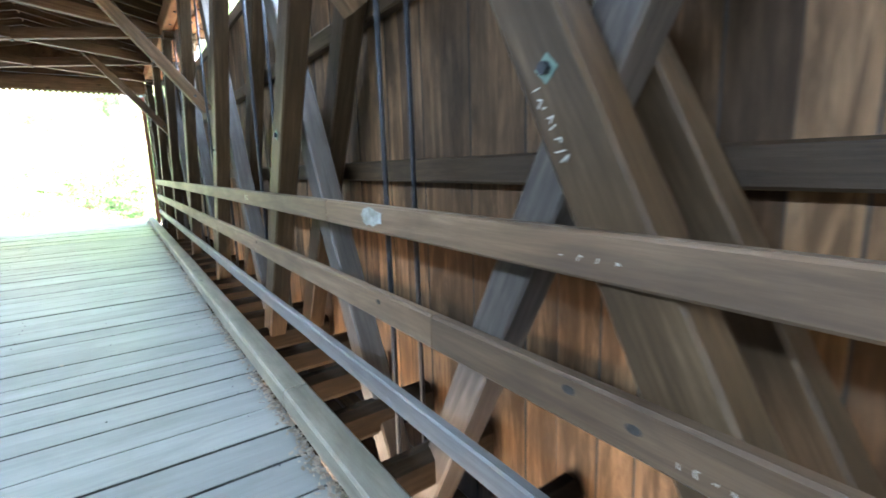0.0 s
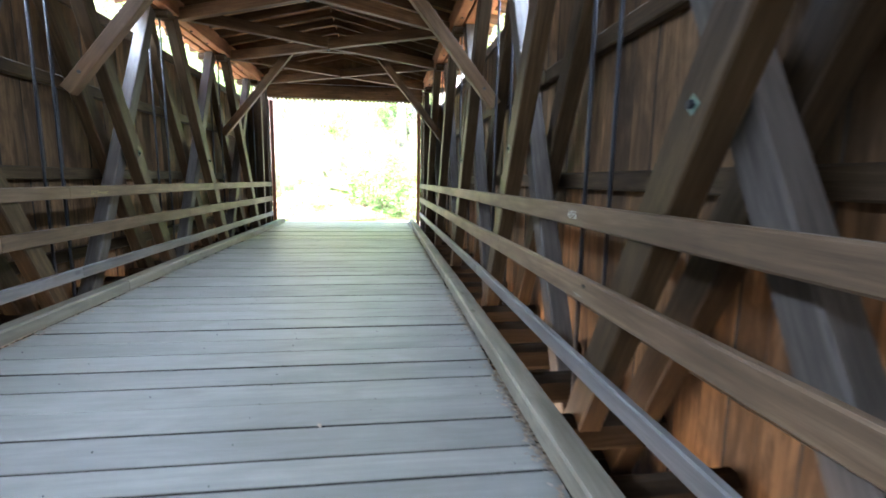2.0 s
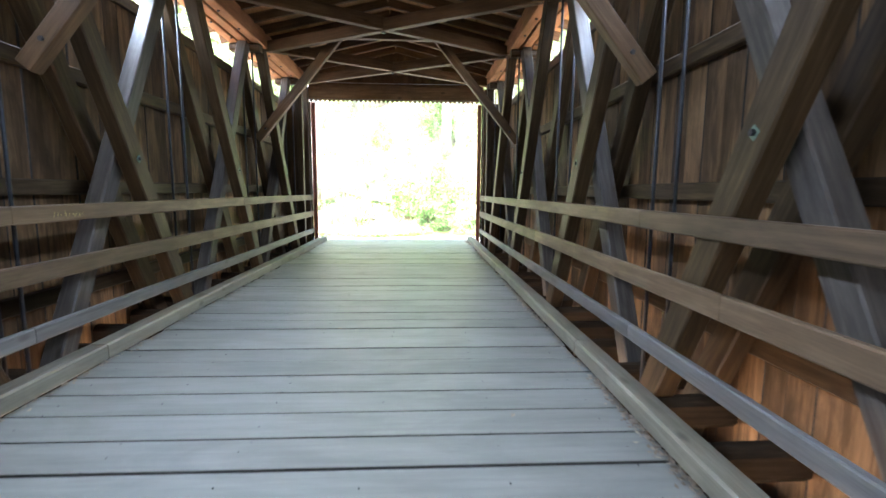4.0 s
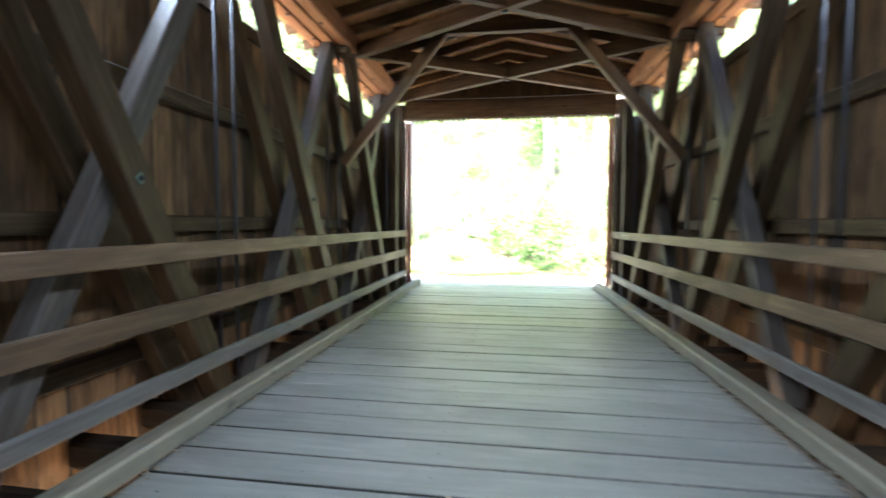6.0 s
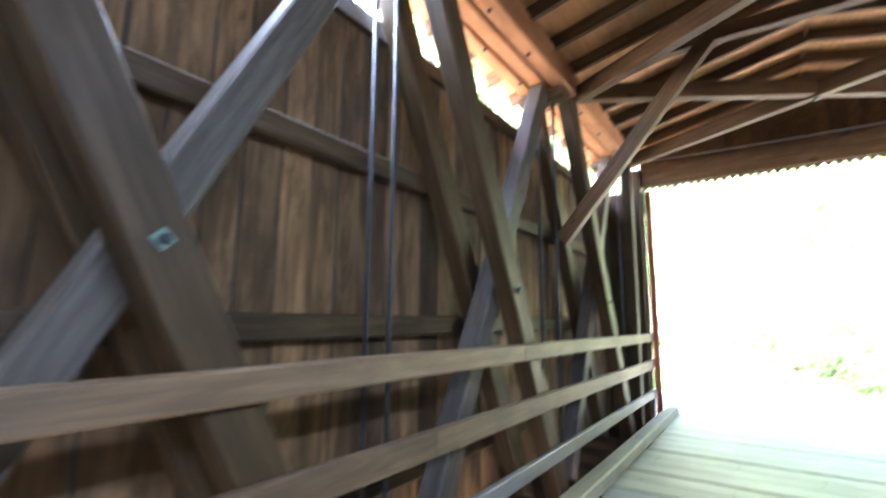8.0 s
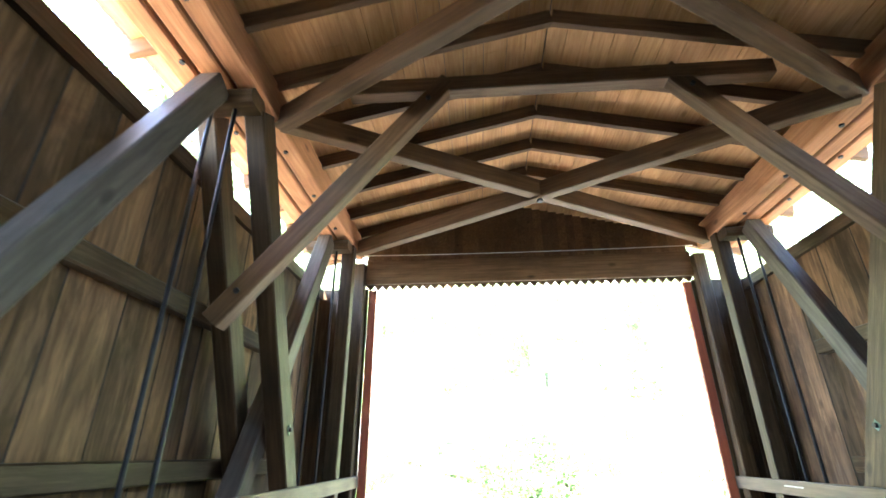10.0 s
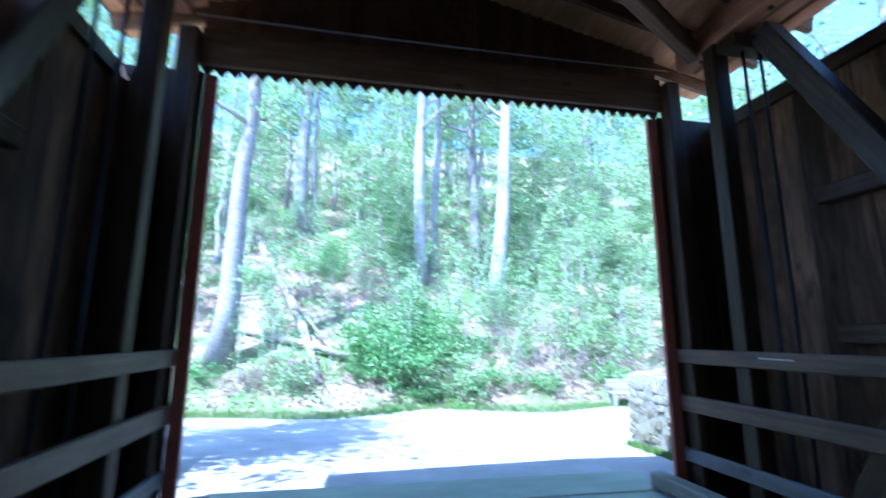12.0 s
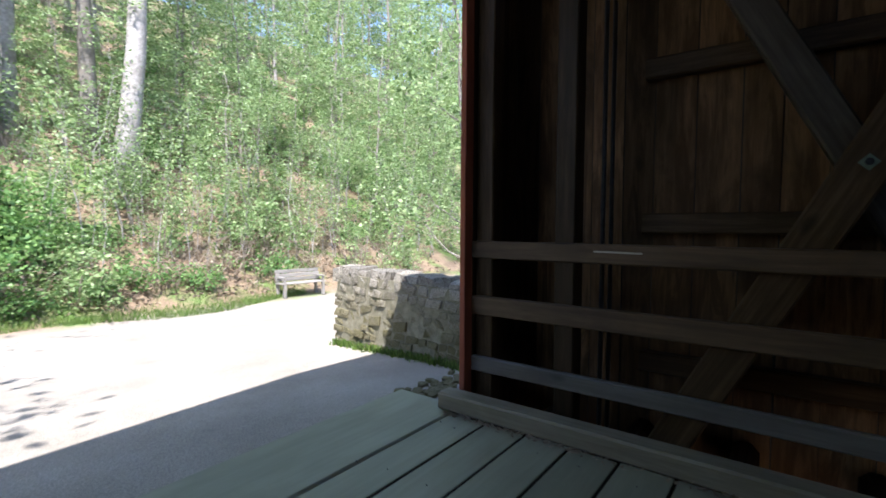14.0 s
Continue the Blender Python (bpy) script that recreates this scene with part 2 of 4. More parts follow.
def ground_material():
    """Pale gravel road, leaf-littered slope beyond it: a map over the ground by place."""
    m, nt, bsdf, link = nodes_of("ground")
    tc = nt.nodes.new("ShaderNodeTexCoord")
    sep = nt.nodes.new("ShaderNodeSeparateXYZ")
    link(tc.outputs["Object"], sep.inputs[0])
    n_big = noise_tex(nt, tc.outputs["Object"], 0.9, 5, 0.6)
    n_fine = noise_tex(nt, tc.outputs["Object"], 22, 6, 0.7)
    n_peb = noise_tex(nt, tc.outputs["Object"], 70, 3, 0.6)
    road = ramp(nt, [(0.3, (0.225, 0.20, 0.165)), (0.7, (0.335, 0.305, 0.258))])
    link(n_big.outputs[0], road.inputs[0])
    peb = ramp(nt, [(0.35, (0.7, 0.7, 0.7)), (0.65, (1.12, 1.12, 1.12))])
    link(n_peb.outputs[0], peb.inputs[0])
    rc = mix(nt, 1.0, road.outputs[0], peb.outputs[0], "MULTIPLY")
    lit = ramp(nt, [(0.25, (0.06, 0.045, 0.028)), (0.5, (0.19, 0.135, 0.085)), (0.8, (0.36, 0.27, 0.18))])
    link(n_fine.outputs[0], lit.inputs[0])
    grn = ramp(nt, [(0.3, (0.05, 0.10, 0.02)), (0.7, (0.12, 0.19, 0.04))])
    link(n_fine.outputs[0], grn.inputs[0])
    gf = ramp(nt, [(0.45, (0, 0, 0)), (0.62, (1, 1, 1))])
    link(n_big.outputs[0], gf.inputs[0])
    hill = mix(nt, gf.outputs[0], lit.outputs[0], grn.outputs[0])
    edge = nt.nodes.new("ShaderNodeMath")
    edge.operation = "MULTIPLY_ADD"
    link(n_big.outputs[0], edge.inputs[0])
    edge.inputs[1].default_value = 1.4
    link(sep.outputs["Y"], edge.inputs[2])
    er = nt.nodes.new("ShaderNodeMapRange")
    link(edge.outputs[0], er.inputs[0])
    er.inputs[1].default_value = 11.2
    er.inputs[2].default_value = 11.8
    c = mix(nt, er.outputs[0], rc, hill)
    bank = ramp(nt, [(0.3, (0.26, 0.19, 0.125)), (0.7, (0.46, 0.365, 0.26))])
    link(n_fine.outputs[0], bank.inputs[0])
    bk = nt.nodes.new("ShaderNodeMapRange")
    link(sep.outputs["Z"], bk.inputs[0])
    bk.inputs[1].default_value = -3.2
    bk.inputs[2].default_value = -2.4
    c = mix(nt, bk.outputs[0], bank.outputs[0], c)
    link(c, bsdf.inputs["Base Color"])
    bsdf.inputs["Roughness"].default_value = 0.95
    bp = nt.nodes.new("ShaderNodeBump")
    bp.inputs["Strength"].default_value = 0.6
    bp.inputs["Distance"].default_value = 0.03
    link(n_fine.outputs[0], bp.inputs["Height"])
    link(bp.outputs[0], bsdf.inputs["Normal"])
    return m


M_GROUND = ground_material()
rng = random.Random(7)


# ---------------------------------------------------------------- builders
def thing(name, at, label, category, group="", kind=""):
    """An empty at the base of a thing, to which its parts belong."""
    ob = new(name)
    ob.empty_display_size = 0.1
    ob.location = at
    return tagged(ob, label, category, group, kind)


def place(ob, parent, world_matrix):
    """Hangs ob under parent, at a pose of the world."""
    if parent is None:
        ob.matrix_basis = world_matrix
        return ob
    base = parent.matrix_basis
    if parent.parent is not None:
        base = parent.parent.matrix_basis @ base
    ob.parent = parent
    ob.matrix_basis = base.inverted() @ world_matrix
    return ob


MESHES = {}


def beam_mesh(w, l, d, ch, mat, seed=0, edge=None):
    """A sawn timber: w across (X), l along (Y, from 0), d deep (Z), with worn edges and a slight wander."""
    key = (round(w, 3), round(l, 3), round(d, 3), round(ch, 4), mat.name, seed, edge)
    if key in MESHES:
        return MESHES[key]
    r = random.Random(hash(key[:4]) % 9973 + seed)
    n = 2 if l < 1.2 else 4
    ring = []
    for sx, sz, first in ((1, 1, 0), (-1, 1, 1), (-1, -1, 0), (1, -1, 1)):
        a = (sx * w / 2, sz * (d / 2 - ch))
        b = (sx * (w / 2 - ch), sz * d / 2)
        ring += [a, b] if first == 0 else [b, a]
    verts, faces = [], []
    for i in range(n):
        y = l * i / (n - 1)
        jx, jz = (r.uniform(-1, 1) * ch * 0.5, r.uniform(-1, 1) * ch * 0.5) if 0 < i < n - 1 else (0, 0)
        verts += [(x + jx, y, z + jz) for x, z in ring]
    for i in range(n - 1):
        for k in range(8):
            p, q = i * 8 + k, i * 8 + (k + 1) % 8
            faces.append((p, p + 8, q + 8, q))
    faces.append(tuple(range(8)))
    faces.append(tuple(reversed(range((n - 1) * 8, n * 8))))
    me = bpy.data.meshes.new("beam")
    me.from_pydata(verts, [], faces)
    bm = bmesh.new()
    bm.from_mesh(me)
    bmesh.ops.recalc_face_normals(bm, faces=bm.faces)
    bm.to_mesh(me)
    bm.free()
    me.materials.append(mat)
    # side faces get the painted joint shade
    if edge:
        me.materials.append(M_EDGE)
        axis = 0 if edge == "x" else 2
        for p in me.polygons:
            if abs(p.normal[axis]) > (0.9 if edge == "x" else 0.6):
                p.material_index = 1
    MESHES[key] = me
    return me


def timber(name, a, b, w, d, mat, parent=None, across=(1, 0, 0), ch=0.006, label="", seed=0, edge=None):
    """A timber from a to b; w is its size along across, d its size the other way."""
    a, b = Vector(a), Vector(b)
    y = (b - a).normalized()
    x = Vector(across)
    x = (x - y * x.dot(y)).normalized()
    z = x.cross(y)
    m = Matrix((x, y, z)).transposed().to_4x4()
    m.translation = a
    ob = new(name, beam_mesh(w, (b - a).length, d, ch, mat, seed, edge))
    place(ob, parent, m)
    if label:
        tagged(ob, label)
    return ob


def mesh_ob(name, verts, faces, mat, parent=None, at=None, smooth=False):
    me = bpy.data.meshes.new(name)
    me.from_pydata([tuple(v) for v in verts], [], faces)
    me.materials.append(mat)
    if smooth:
        for p in me.polygons:
            p.use_smooth = True
    ob = new(name, me)
    return place(ob, parent, at if at is not None else Matrix())


def tube_data(points, radii, sides=8):
    """Vertices and faces of a tapered tube along points."""
    verts, faces = [], []
    pts = [Vector(p) for p in points]
    for i, p in enumerate(pts):
        way = (pts[min(i + 1, len(pts) - 1)] - pts[max(i - 1, 0)]).normalized()
        u = way.cross(Vector((0.31, 0.95, 0.05))).normalized()
        v = way.cross(u)
        for k in range(sides):
            t = 2 * math.pi * k / sides
            verts.append(p + (u * math.cos(t) + v * math.sin(t)) * radii[i])
    for i in range(len(pts) - 1):
        for k in range(sides):
            p, q = i * sides + k, i * sides + (k + 1) % sides
            faces.append((p, q, q + sides, p + sides))
    faces.append(tuple(reversed(range(sides))))
    faces.append(tuple(range((len(pts) - 1) * sides, len(pts) * sides)))
    return verts, faces


def joined(pieces):
    verts, faces = [], []
    for v, f in pieces:
        o = len(verts)
        verts += v
        faces += [tuple(i + o for i in q) for q in f]
    return verts, faces


# ---------------------------------------------------------------- the bridge
PANEL, FIRST, LENGTH = 2.75, -0.95, 29.4
MIDDLE = -LENGTH / 2


def joint(j):
    return FIRST - PANEL * j


# deck
# stringers, and an unseen sheet under the planks that blocks light from below
floor = mesh_ob("floor", *joined([(lambda x: ([(x + sx * 0.09, y, z) for y in (-29.2, 0.2) for sx, z in ((-1, -0.36), (1, -0.36), (1, -0.08), (-1, -0.08))],
    [(0, 1, 2, 3), (7, 6, 5, 4), (0, 4, 5, 1), (1, 5, 6, 2), (2, 6, 7, 3), (3, 7, 4, 0)]))(x) for x in (-1.75, -1.05, -0.35, 0.35, 1.05, 1.75)] + [([(x, y, z) for y in (-29.2, 0.2) for x, z in ((-1.96, -0.16), (1.96, -0.16), (1.96, -0.135), (-1.96, -0.135))],
    [(0, 1, 2, 3), (7, 6, 5, 4), (0, 4, 5, 1), (1, 5, 6, 2), (2, 6, 7, 3), (3, 7, 4, 0)])]), M_RAFTER)
tagged(floor, "grey weathered plank deck of a covered wooden bridge", "floor", kind="structure")

# curbs
for side, nm in ((-1, "left"), (1, "right")):
    curb = thing("curb", (side * 2.03, MIDDLE, 0), "weathered timber curb along the edge of the plank deck", "curb", "deck curbs")
    y = 0.08
    lens = (4.9, 4.3, 5.2, 4.7, 4.9, 5.3)
    for i, l in enumerate(lens):
        timber("curb_timber", (side * 2.03, y, 0.067), (side * 2.03, max(y - l + 0.012, -29.3), 0.067), 0.16, 0.13, M_CURB, curb, ch=0.014)
        y -= l

# side walls, girts
for side, nm in ((-1, "left"), (1, "right")):
    wall = mesh_ob("wall_" + nm, *joined([([(side * x, y, z) for y in (-29.35, -0.04) for x, z in ((2.95, 3.58), (3.0, 3.58), (3.0, 3.72), (2.95, 3.72))],
        [(0, 1, 2, 3), (7, 6, 5, 4), (0, 4, 5, 1), (1, 5, 6, 2), (2, 6, 7, 3), (3, 7, 4, 0)])]), M_BRACE)
    tagged(wall, "brown vertical board siding of the bridge, seen from inside", "wall", kind="structure")
    for z, s in ((2.555, 0.15), (1.415, 0.15), (0.37, 0.15)):
        for y0, y1 in ((-1.12, -9.9), (-9.92, -19.2), (-19.22, -28.3)):
            timber("girt", (side * 2.945, y0, z), (side * 2.945, y1, z), 0.1, s, M_BRACE, wall, ch=0.012)
    if side < 0:
        wall_left = wall
    else:
        wall_right = wall

# trusses
def washer(parent, at, side):
    """A square washer plate set on its corner, with a nut and bolt end."""
    s = 0.044
    v = [(dx * 0.006, dy, dz) for dx in (0, 1) for dy, dz in ((0, -s), (s, 0), (0, s), (-s, 0))]
    f = [(0, 1, 2, 3), (7, 6, 5, 4), (0, 4, 5, 1), (1, 5, 6, 2), (2, 6, 7, 3), (3, 7, 4, 0)]
    m = Matrix.Translation(at) @ Matrix.Rotation(math.pi if side > 0 else 0, 4, "Z")
    w = mesh_ob("washer_plate", v, f, M_PLATE, parent, m)
    hexv = [(x, 0.02 * math.cos(k * math.pi / 3), 0.02 * math.sin(k * math.pi / 3)) for x in (0.006, 0.026) for k in range(6)]
    hexf = [tuple(range(6)), tuple(reversed(range(6, 12)))] + [(k, k + 6, (k + 1) % 6 + 6, (k + 1) % 6) for k in range(6)]
    tagged(mesh_ob("nut", hexv, hexf, M_IRON, w, m), "dark iron nut")
    return w


Z_TOP, Z_LOW, X_IN = 4.03, -0.60, 2.335
for side, nm in ((-1, "left"), (1, "right")):
    truss = thing("truss", (side * 2.6, MIDDLE, -0.9), "brown timber truss with crossed braces and iron rods", "truss", "bridge trusses")
    for k in range(10):
        ya, yb = joint(k), joint(k + 1)
        top, low = (yb, ya) if k < 5 else (ya, yb)
        s = 1 if low > top else -1
        for x in (X_IN + 0.08, X_IN + 0.47):
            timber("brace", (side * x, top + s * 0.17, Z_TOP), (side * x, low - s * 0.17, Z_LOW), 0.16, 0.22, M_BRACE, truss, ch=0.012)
        x = X_IN + 0.275
        timber("counter_brace", (side * x, low - s * 0.17, Z_TOP), (side * x, top + s * 0.17, Z_LOW), 0.17, 0.19, M_COUNTER, truss, ch=0.012)
        washer(truss, (side * X_IN, (ya + yb) / 2, (Z_TOP + Z_LOW) / 2), side)
    for j in range(11):
        for x in (X_IN + 0.185, X_IN + 0.37):
            v, f = tube_data([(side * x, joint(j), -0.95), (side * x, joint(j), 4.1)], [0.016, 0.016], 8)
            mesh_ob("rod", v, f, M_IRON, truss, smooth=True)
        for z, d in ((Z_TOP - 0.02, 0.13), (Z_LOW + 0.0, 0.13)):
            timber("angle_block", (side * (X_IN + 0.01), joint(j), z), (side * (X_IN + 0.56), joint(j), z), 0.22, d, M_BRACE, truss, across=(0, 1, 0), ch=0.03)
    for i, x in enumerate((0.085, 0.28, 0.475)):
        for y0, y1 in ((-0.32, -10.2 - i), (-10.22 - i, -20.1 + i), (-20.12 + i, -29.1)):
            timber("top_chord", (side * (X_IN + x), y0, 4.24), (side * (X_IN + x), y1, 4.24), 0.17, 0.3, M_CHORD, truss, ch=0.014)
            timber("bottom_chord", (side * (X_IN + x), y0, -0.82), (side * (X_IN + x), y1, -0.82), 0.17, 0.32, M_BRACE, truss, ch=0.014)

# bolt heads along the top chords
hexv = [(0.022 * math.cos(k * math.pi / 3), 0.022 * math.sin(k * math.pi / 3), z) for z in (0.0, -0.018) for k in range(6)]
hexf = [tuple(range(6)), tuple(reversed(range(6, 12)))] + [(k, k + 6, (k + 1) % 6 + 6, (k + 1) % 6) for k in range(6)]
bolt_mesh = bpy.data.meshes.new("bolt")
bolt_mesh.from_pydata(hexv, [], hexf)
bolt_mesh.materials.append(M_IRON)
for truss in [o for o in scene.objects if o.name.startswith("truss")]:
    side = 1 if truss.location.x > 0 else -1
    for i in range(22):
        for x, dy in ((0.10, 0.0), (0.42, 0.31)):
            place(new("bolt", bolt_mesh), truss, Matrix.Translation((side * (X_IN + x), -0.55 - 0.8 * i - dy, 4.088)))

# rails
for side in (-1, 1):
    for z, h, seed in ((1.205, 0.135, 0), (0.765, 0.15, 1), (0.295, 0.12, 2)):
        rail = thing("handrail", (side * 2.305, MIDDLE, z - h / 2), "weathered lower rail board along the truss braces, sky light in its grey" if seed == 2 else "weathered brown rail board bolted along the truss braces", "rail", "side rails")
        y = 0.0
        for l in ((5.1, 4.4, 4.9, 4.7, 5.0, 5.3), (6.3, 4.2, 5.0, 4.6, 4.6, 4.7), (4.0, 5.4, 4.7, 5.2, 5.0, 5.1))[seed]:
            timber("rail_board", (side * 2.305, y, z), (side * 2.305, max(y - l + 0.006, -29.4), z), 0.055, h, M_GREYRAIL if seed == 2 else M_RAIL, rail, ch=0.01)
            y -= l

# floor beams that reach out under the trusses
i = 0
y = -0.5
while y > -29:
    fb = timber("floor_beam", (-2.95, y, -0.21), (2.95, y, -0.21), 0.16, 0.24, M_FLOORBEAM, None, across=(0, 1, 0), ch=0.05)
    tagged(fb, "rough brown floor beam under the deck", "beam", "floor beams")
    y -= 0.66

# posts at the portals
for end, s in ((0.0, 1), (-LENGTH, -1)):
    for side in (-1, 1):
        for dy in (-0.085, -0.75):
            p = timber("post", (side * 2.41, end + s * dy, -0.3), (side * 2.41, end + s * dy, 4.09), 0.16, 0.15, M_BRACE, None, across=(1, 0, 0), ch=0.01)
            tagged(p, "brown upright timber post at the bridge portal", "post", "portal posts")

# overhead bracing
for j in range(10):
    y0, y1 = joint(j) + 0.4, joint(j + 1) + 0.4
    for s in (1, -1):
        z = 4.15 if s > 0 else 4.17
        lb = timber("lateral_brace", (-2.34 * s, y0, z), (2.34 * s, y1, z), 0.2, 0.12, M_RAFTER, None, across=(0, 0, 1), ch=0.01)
        tagged(lb, "brown diagonal overhead brace between the two trusses", "brace", "overhead braces")
        if s > 0:
            place(new("bolt", bolt_mesh), lb, Matrix.Translation((0, (y0 + y1) / 2, z - 0.1)) @ Matrix.Scale(1.5, 4))
for j in (1, 3, 5, 7, 9):
    for side in (-1, 1):
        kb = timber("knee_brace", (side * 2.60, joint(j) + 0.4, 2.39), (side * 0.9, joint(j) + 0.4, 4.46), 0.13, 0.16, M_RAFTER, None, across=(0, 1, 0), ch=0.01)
        tagged(kb, "dark slanting knee brace from truss to roof", "brace", "knee braces")
        for t in (0.1, 0.9):
            p = Vector((side * 2.60, joint(j) + 0.335, 2.39)).lerp(Vector((side * 0.9, joint(j) + 0.335, 4.46)), t)
            place(new("bolt", bolt_mesh), kb, Matrix.Translation(p) @ Matrix.Rotation(math.pi / 2, 4, "X") @ Matrix.Rotation(math.pi, 4, "X"))
    tb = timber("tie_beam", (-1.75, joint(j) + 0.4, 4.41), (1.75, joint(j) + 0.4, 4.41), 0.13, 0.15, M_RAFTER, None, across=(0, 1, 0), ch=0.01)
    tagged(tb, "dark tie beam between the heads of two knee braces", "beam", "tie beams")

# roof
EAVE_X, RIDGE_Z, PITCH = 3.18, 4.90, 0.235
def roof_z(x):
    return RIDGE_Z - PITCH * abs(x)


rafter_tags = ("brown roof rafter under the sheathing boards", "rafter", "roof rafters")
y = 0.14
while y > -29.6:
    for side in (-1, 1):
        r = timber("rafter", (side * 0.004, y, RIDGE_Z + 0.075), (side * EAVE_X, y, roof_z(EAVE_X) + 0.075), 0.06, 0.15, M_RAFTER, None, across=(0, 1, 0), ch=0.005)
        tagged(r, *rafter_tags)
    y -= 0.6
pieces = []
for side in (-1, 1):
    x = 0.006
    while x < EAVE_X:
        w = 0.17 + 0.06 * rng.random()
        x1 = min(x + w, EAVE_X + 0.05)
        y0 = 0.5
        while y0 > -29.9:
            l = 2.4 + 1.8 * rng.random()
            y1 = max(y0 - l, -29.95)
            dz = rng.uniform(0, 0.006)
            vv = []
            for yy in (y0, y1 + 0.004):
                for xx, dd in ((x, 0), (x1 - 0.006, 0), (x1 - 0.006, 0.025), (x, 0.025)):
                    vv.append((side * xx, yy, roof_z(xx) + 0.155 + dd + dz))
            pieces.append((vv, [(0, 1, 2, 3), (7, 6, 5, 4), (0, 4, 5, 1), (1, 5, 6, 2), (2, 6, 7, 3), (3, 7, 4, 0)]))
            y0 = y1
        x = x1
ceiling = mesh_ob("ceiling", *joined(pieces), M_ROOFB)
tagged(ceiling, "bare brown sheathing boards of the bridge roof, seen from below", "ceiling", kind="structure")
v = []
for yy in (0.55, -30.0):
    for xx in (-EAVE_X - 0.06, 0, EAVE_X + 0.06):
        for dd in (0.21, 0.25):
            v.append((xx, yy, roof_z(xx) + dd))
roof = mesh_ob("roof", v, [(0, 2, 8, 6), (2, 4, 10, 8), (1, 7, 9, 3), (3, 9, 11, 5), (0, 6, 7, 1), (4, 5, 11, 10), (0, 1, 3, 2), (2, 3, 5, 4), (6, 8, 9, 7), (8, 10, 11, 9)], M_SHINGLE)
tagged(roof, "dark shingled low gable roof of the bridge", "roof", kind="structure")

# portals: red boarding, header board, sawtooth trim
for end, s in ((0.0, 1), (-LENGTH, -1)):
    front = thing("portal_front", (0, end, 0), "red-painted board front of the bridge portal with sawtooth trim", "portal")
    for side in (-1, 1):
        timber("jamb_board", (side * 2.235, end + s * 0.025, -0.1), (side * 2.235, end + s * 0.025, 3.72), 0.11, 0.05, M_RED, front, ch=0.006)
        x = 2.3
        while x < 3.05:
            timber("front_board", (side * (x + 0.09), end + s * 0.02, -0.7), (side * (x + 0.09), end + s * 0.02, 3.75), 0.182, 0.03, M_BRACE, front, ch=0.004)
            x += 0.18
    timber("header_board", (-2.33, end - s * 0.03, 3.985), (2.33, end - s * 0.03, 3.985), 0.05, 0.37, M_RAFTER, front, across=(0, 1, 0))
    x, w = -2.34, 0.12
    while x < 2.33:
        zt = min(roof_z(x), roof_z(x + w)) + 0.15
        vv = [(x + dx, end + s * yy, z) for yy in (0.03, 0.052) for dx, z in ((0.0, 3.80), (w / 2, 3.73), (w, 3.80), (w, zt), (0.0, zt))]
        mesh_ob("gable_board", vv, [(0, 1, 2, 3, 4), (9, 8, 7, 6, 5), (0, 5, 6, 1), (1, 6, 7, 2), (2, 7, 8, 3), (3, 8, 9, 4), (4, 9, 5, 0)], M_RAFTER, front)
        x += w

# ---------------------------------------------------------------- the land outside
def land(x, y):
    """Height of the ground: road before the portal, hillside beyond, creek bed under the bridge."""
    road = -0.18 - 0.075 * max(0, min(y, 10.5))
    if y > 10.5:
        d = y - 10.5
        h = road + 0.12 * min(d, 1.0) + 0.62 * max(0, min(d, 17) - 1.0) + 0.53 * max(0, d - 17)
        h += 0.35 * (noise.noise((x * 0.22, y * 0.22, 3.0))) * min(1, d / 3)
        return h if d < 75 else road + 40.8 + 0.1 * (d - 75)
    if y > 0.45:
        return road + 0.012 * noise.noise((x * 0.8, y * 0.8, 1))
    if y > -0.6 and abs(x) < 9:
        return -0.6
    if y > -29:
        return -5.6 + 0.3 * noise.noise((x * 0.15, y * 0.15, 9)) + max(0, abs(x) - 12) * 0.05
    return -0.12 if y < -29.6 else -2.0


xs = [-600, -300, -150, -90, -60] + [x * 1.0 for x in range(-45, -12)] + [x * 0.5 for x in range(-24, 32)] + [x * 1.0 for x in range(16, 46)] + [60, 90, 150, 300, 600]
ys = [-600, -300, -150, -80, -50, -40, -33, -30, -29.6, -29, -27, -24, -20, -16, -12, -8, -5, -3, -1.5, -0.61, -0.59, 0.4, 0.46] + [0.8 + 0.4 * k for k in range(30)] + [13.2 + 1.0 * k for k in range(74)] + [95, 120, 150, 300, 600]
verts = [(x, y, land(x, y)) for y in ys for x in xs]
nx = len(xs)
faces = [(j * nx + i, j * nx + i + 1, (j + 1) * nx + i + 1, (j + 1) * nx + i) for j in range(len(ys) - 1) for i in range(nx - 1)]
ground = mesh_ob("ground", verts, faces, M_GROUND, smooth=True)
tagged(ground, "pale gravel road running into a leaf-littered wooded hillside", "ground", kind="structure")

# out of view; near block runs in to y -2.7 to stop light from below
abut = mesh_ob("abutment", *joined([([(x, y, z) for y in (y0, y1) for x, z in ((-3.6, -6.2), (3.6, -6.2), (3.6, -1.2), (-3.6, -1.2))],
    [(0, 1, 2, 3), (7, 6, 5, 4), (0, 4, 5, 1), (1, 5, 6, 2), (2, 6, 7, 3), (3, 7, 4, 0)]) for y0, y1 in ((-2.7, 0.44), (-30.0, -27.0))]), M_MORTAR)
tagged(abut, "rough unseen masonry abutment under the bridge end, lengthened to block light", "abutment", kind="structure")


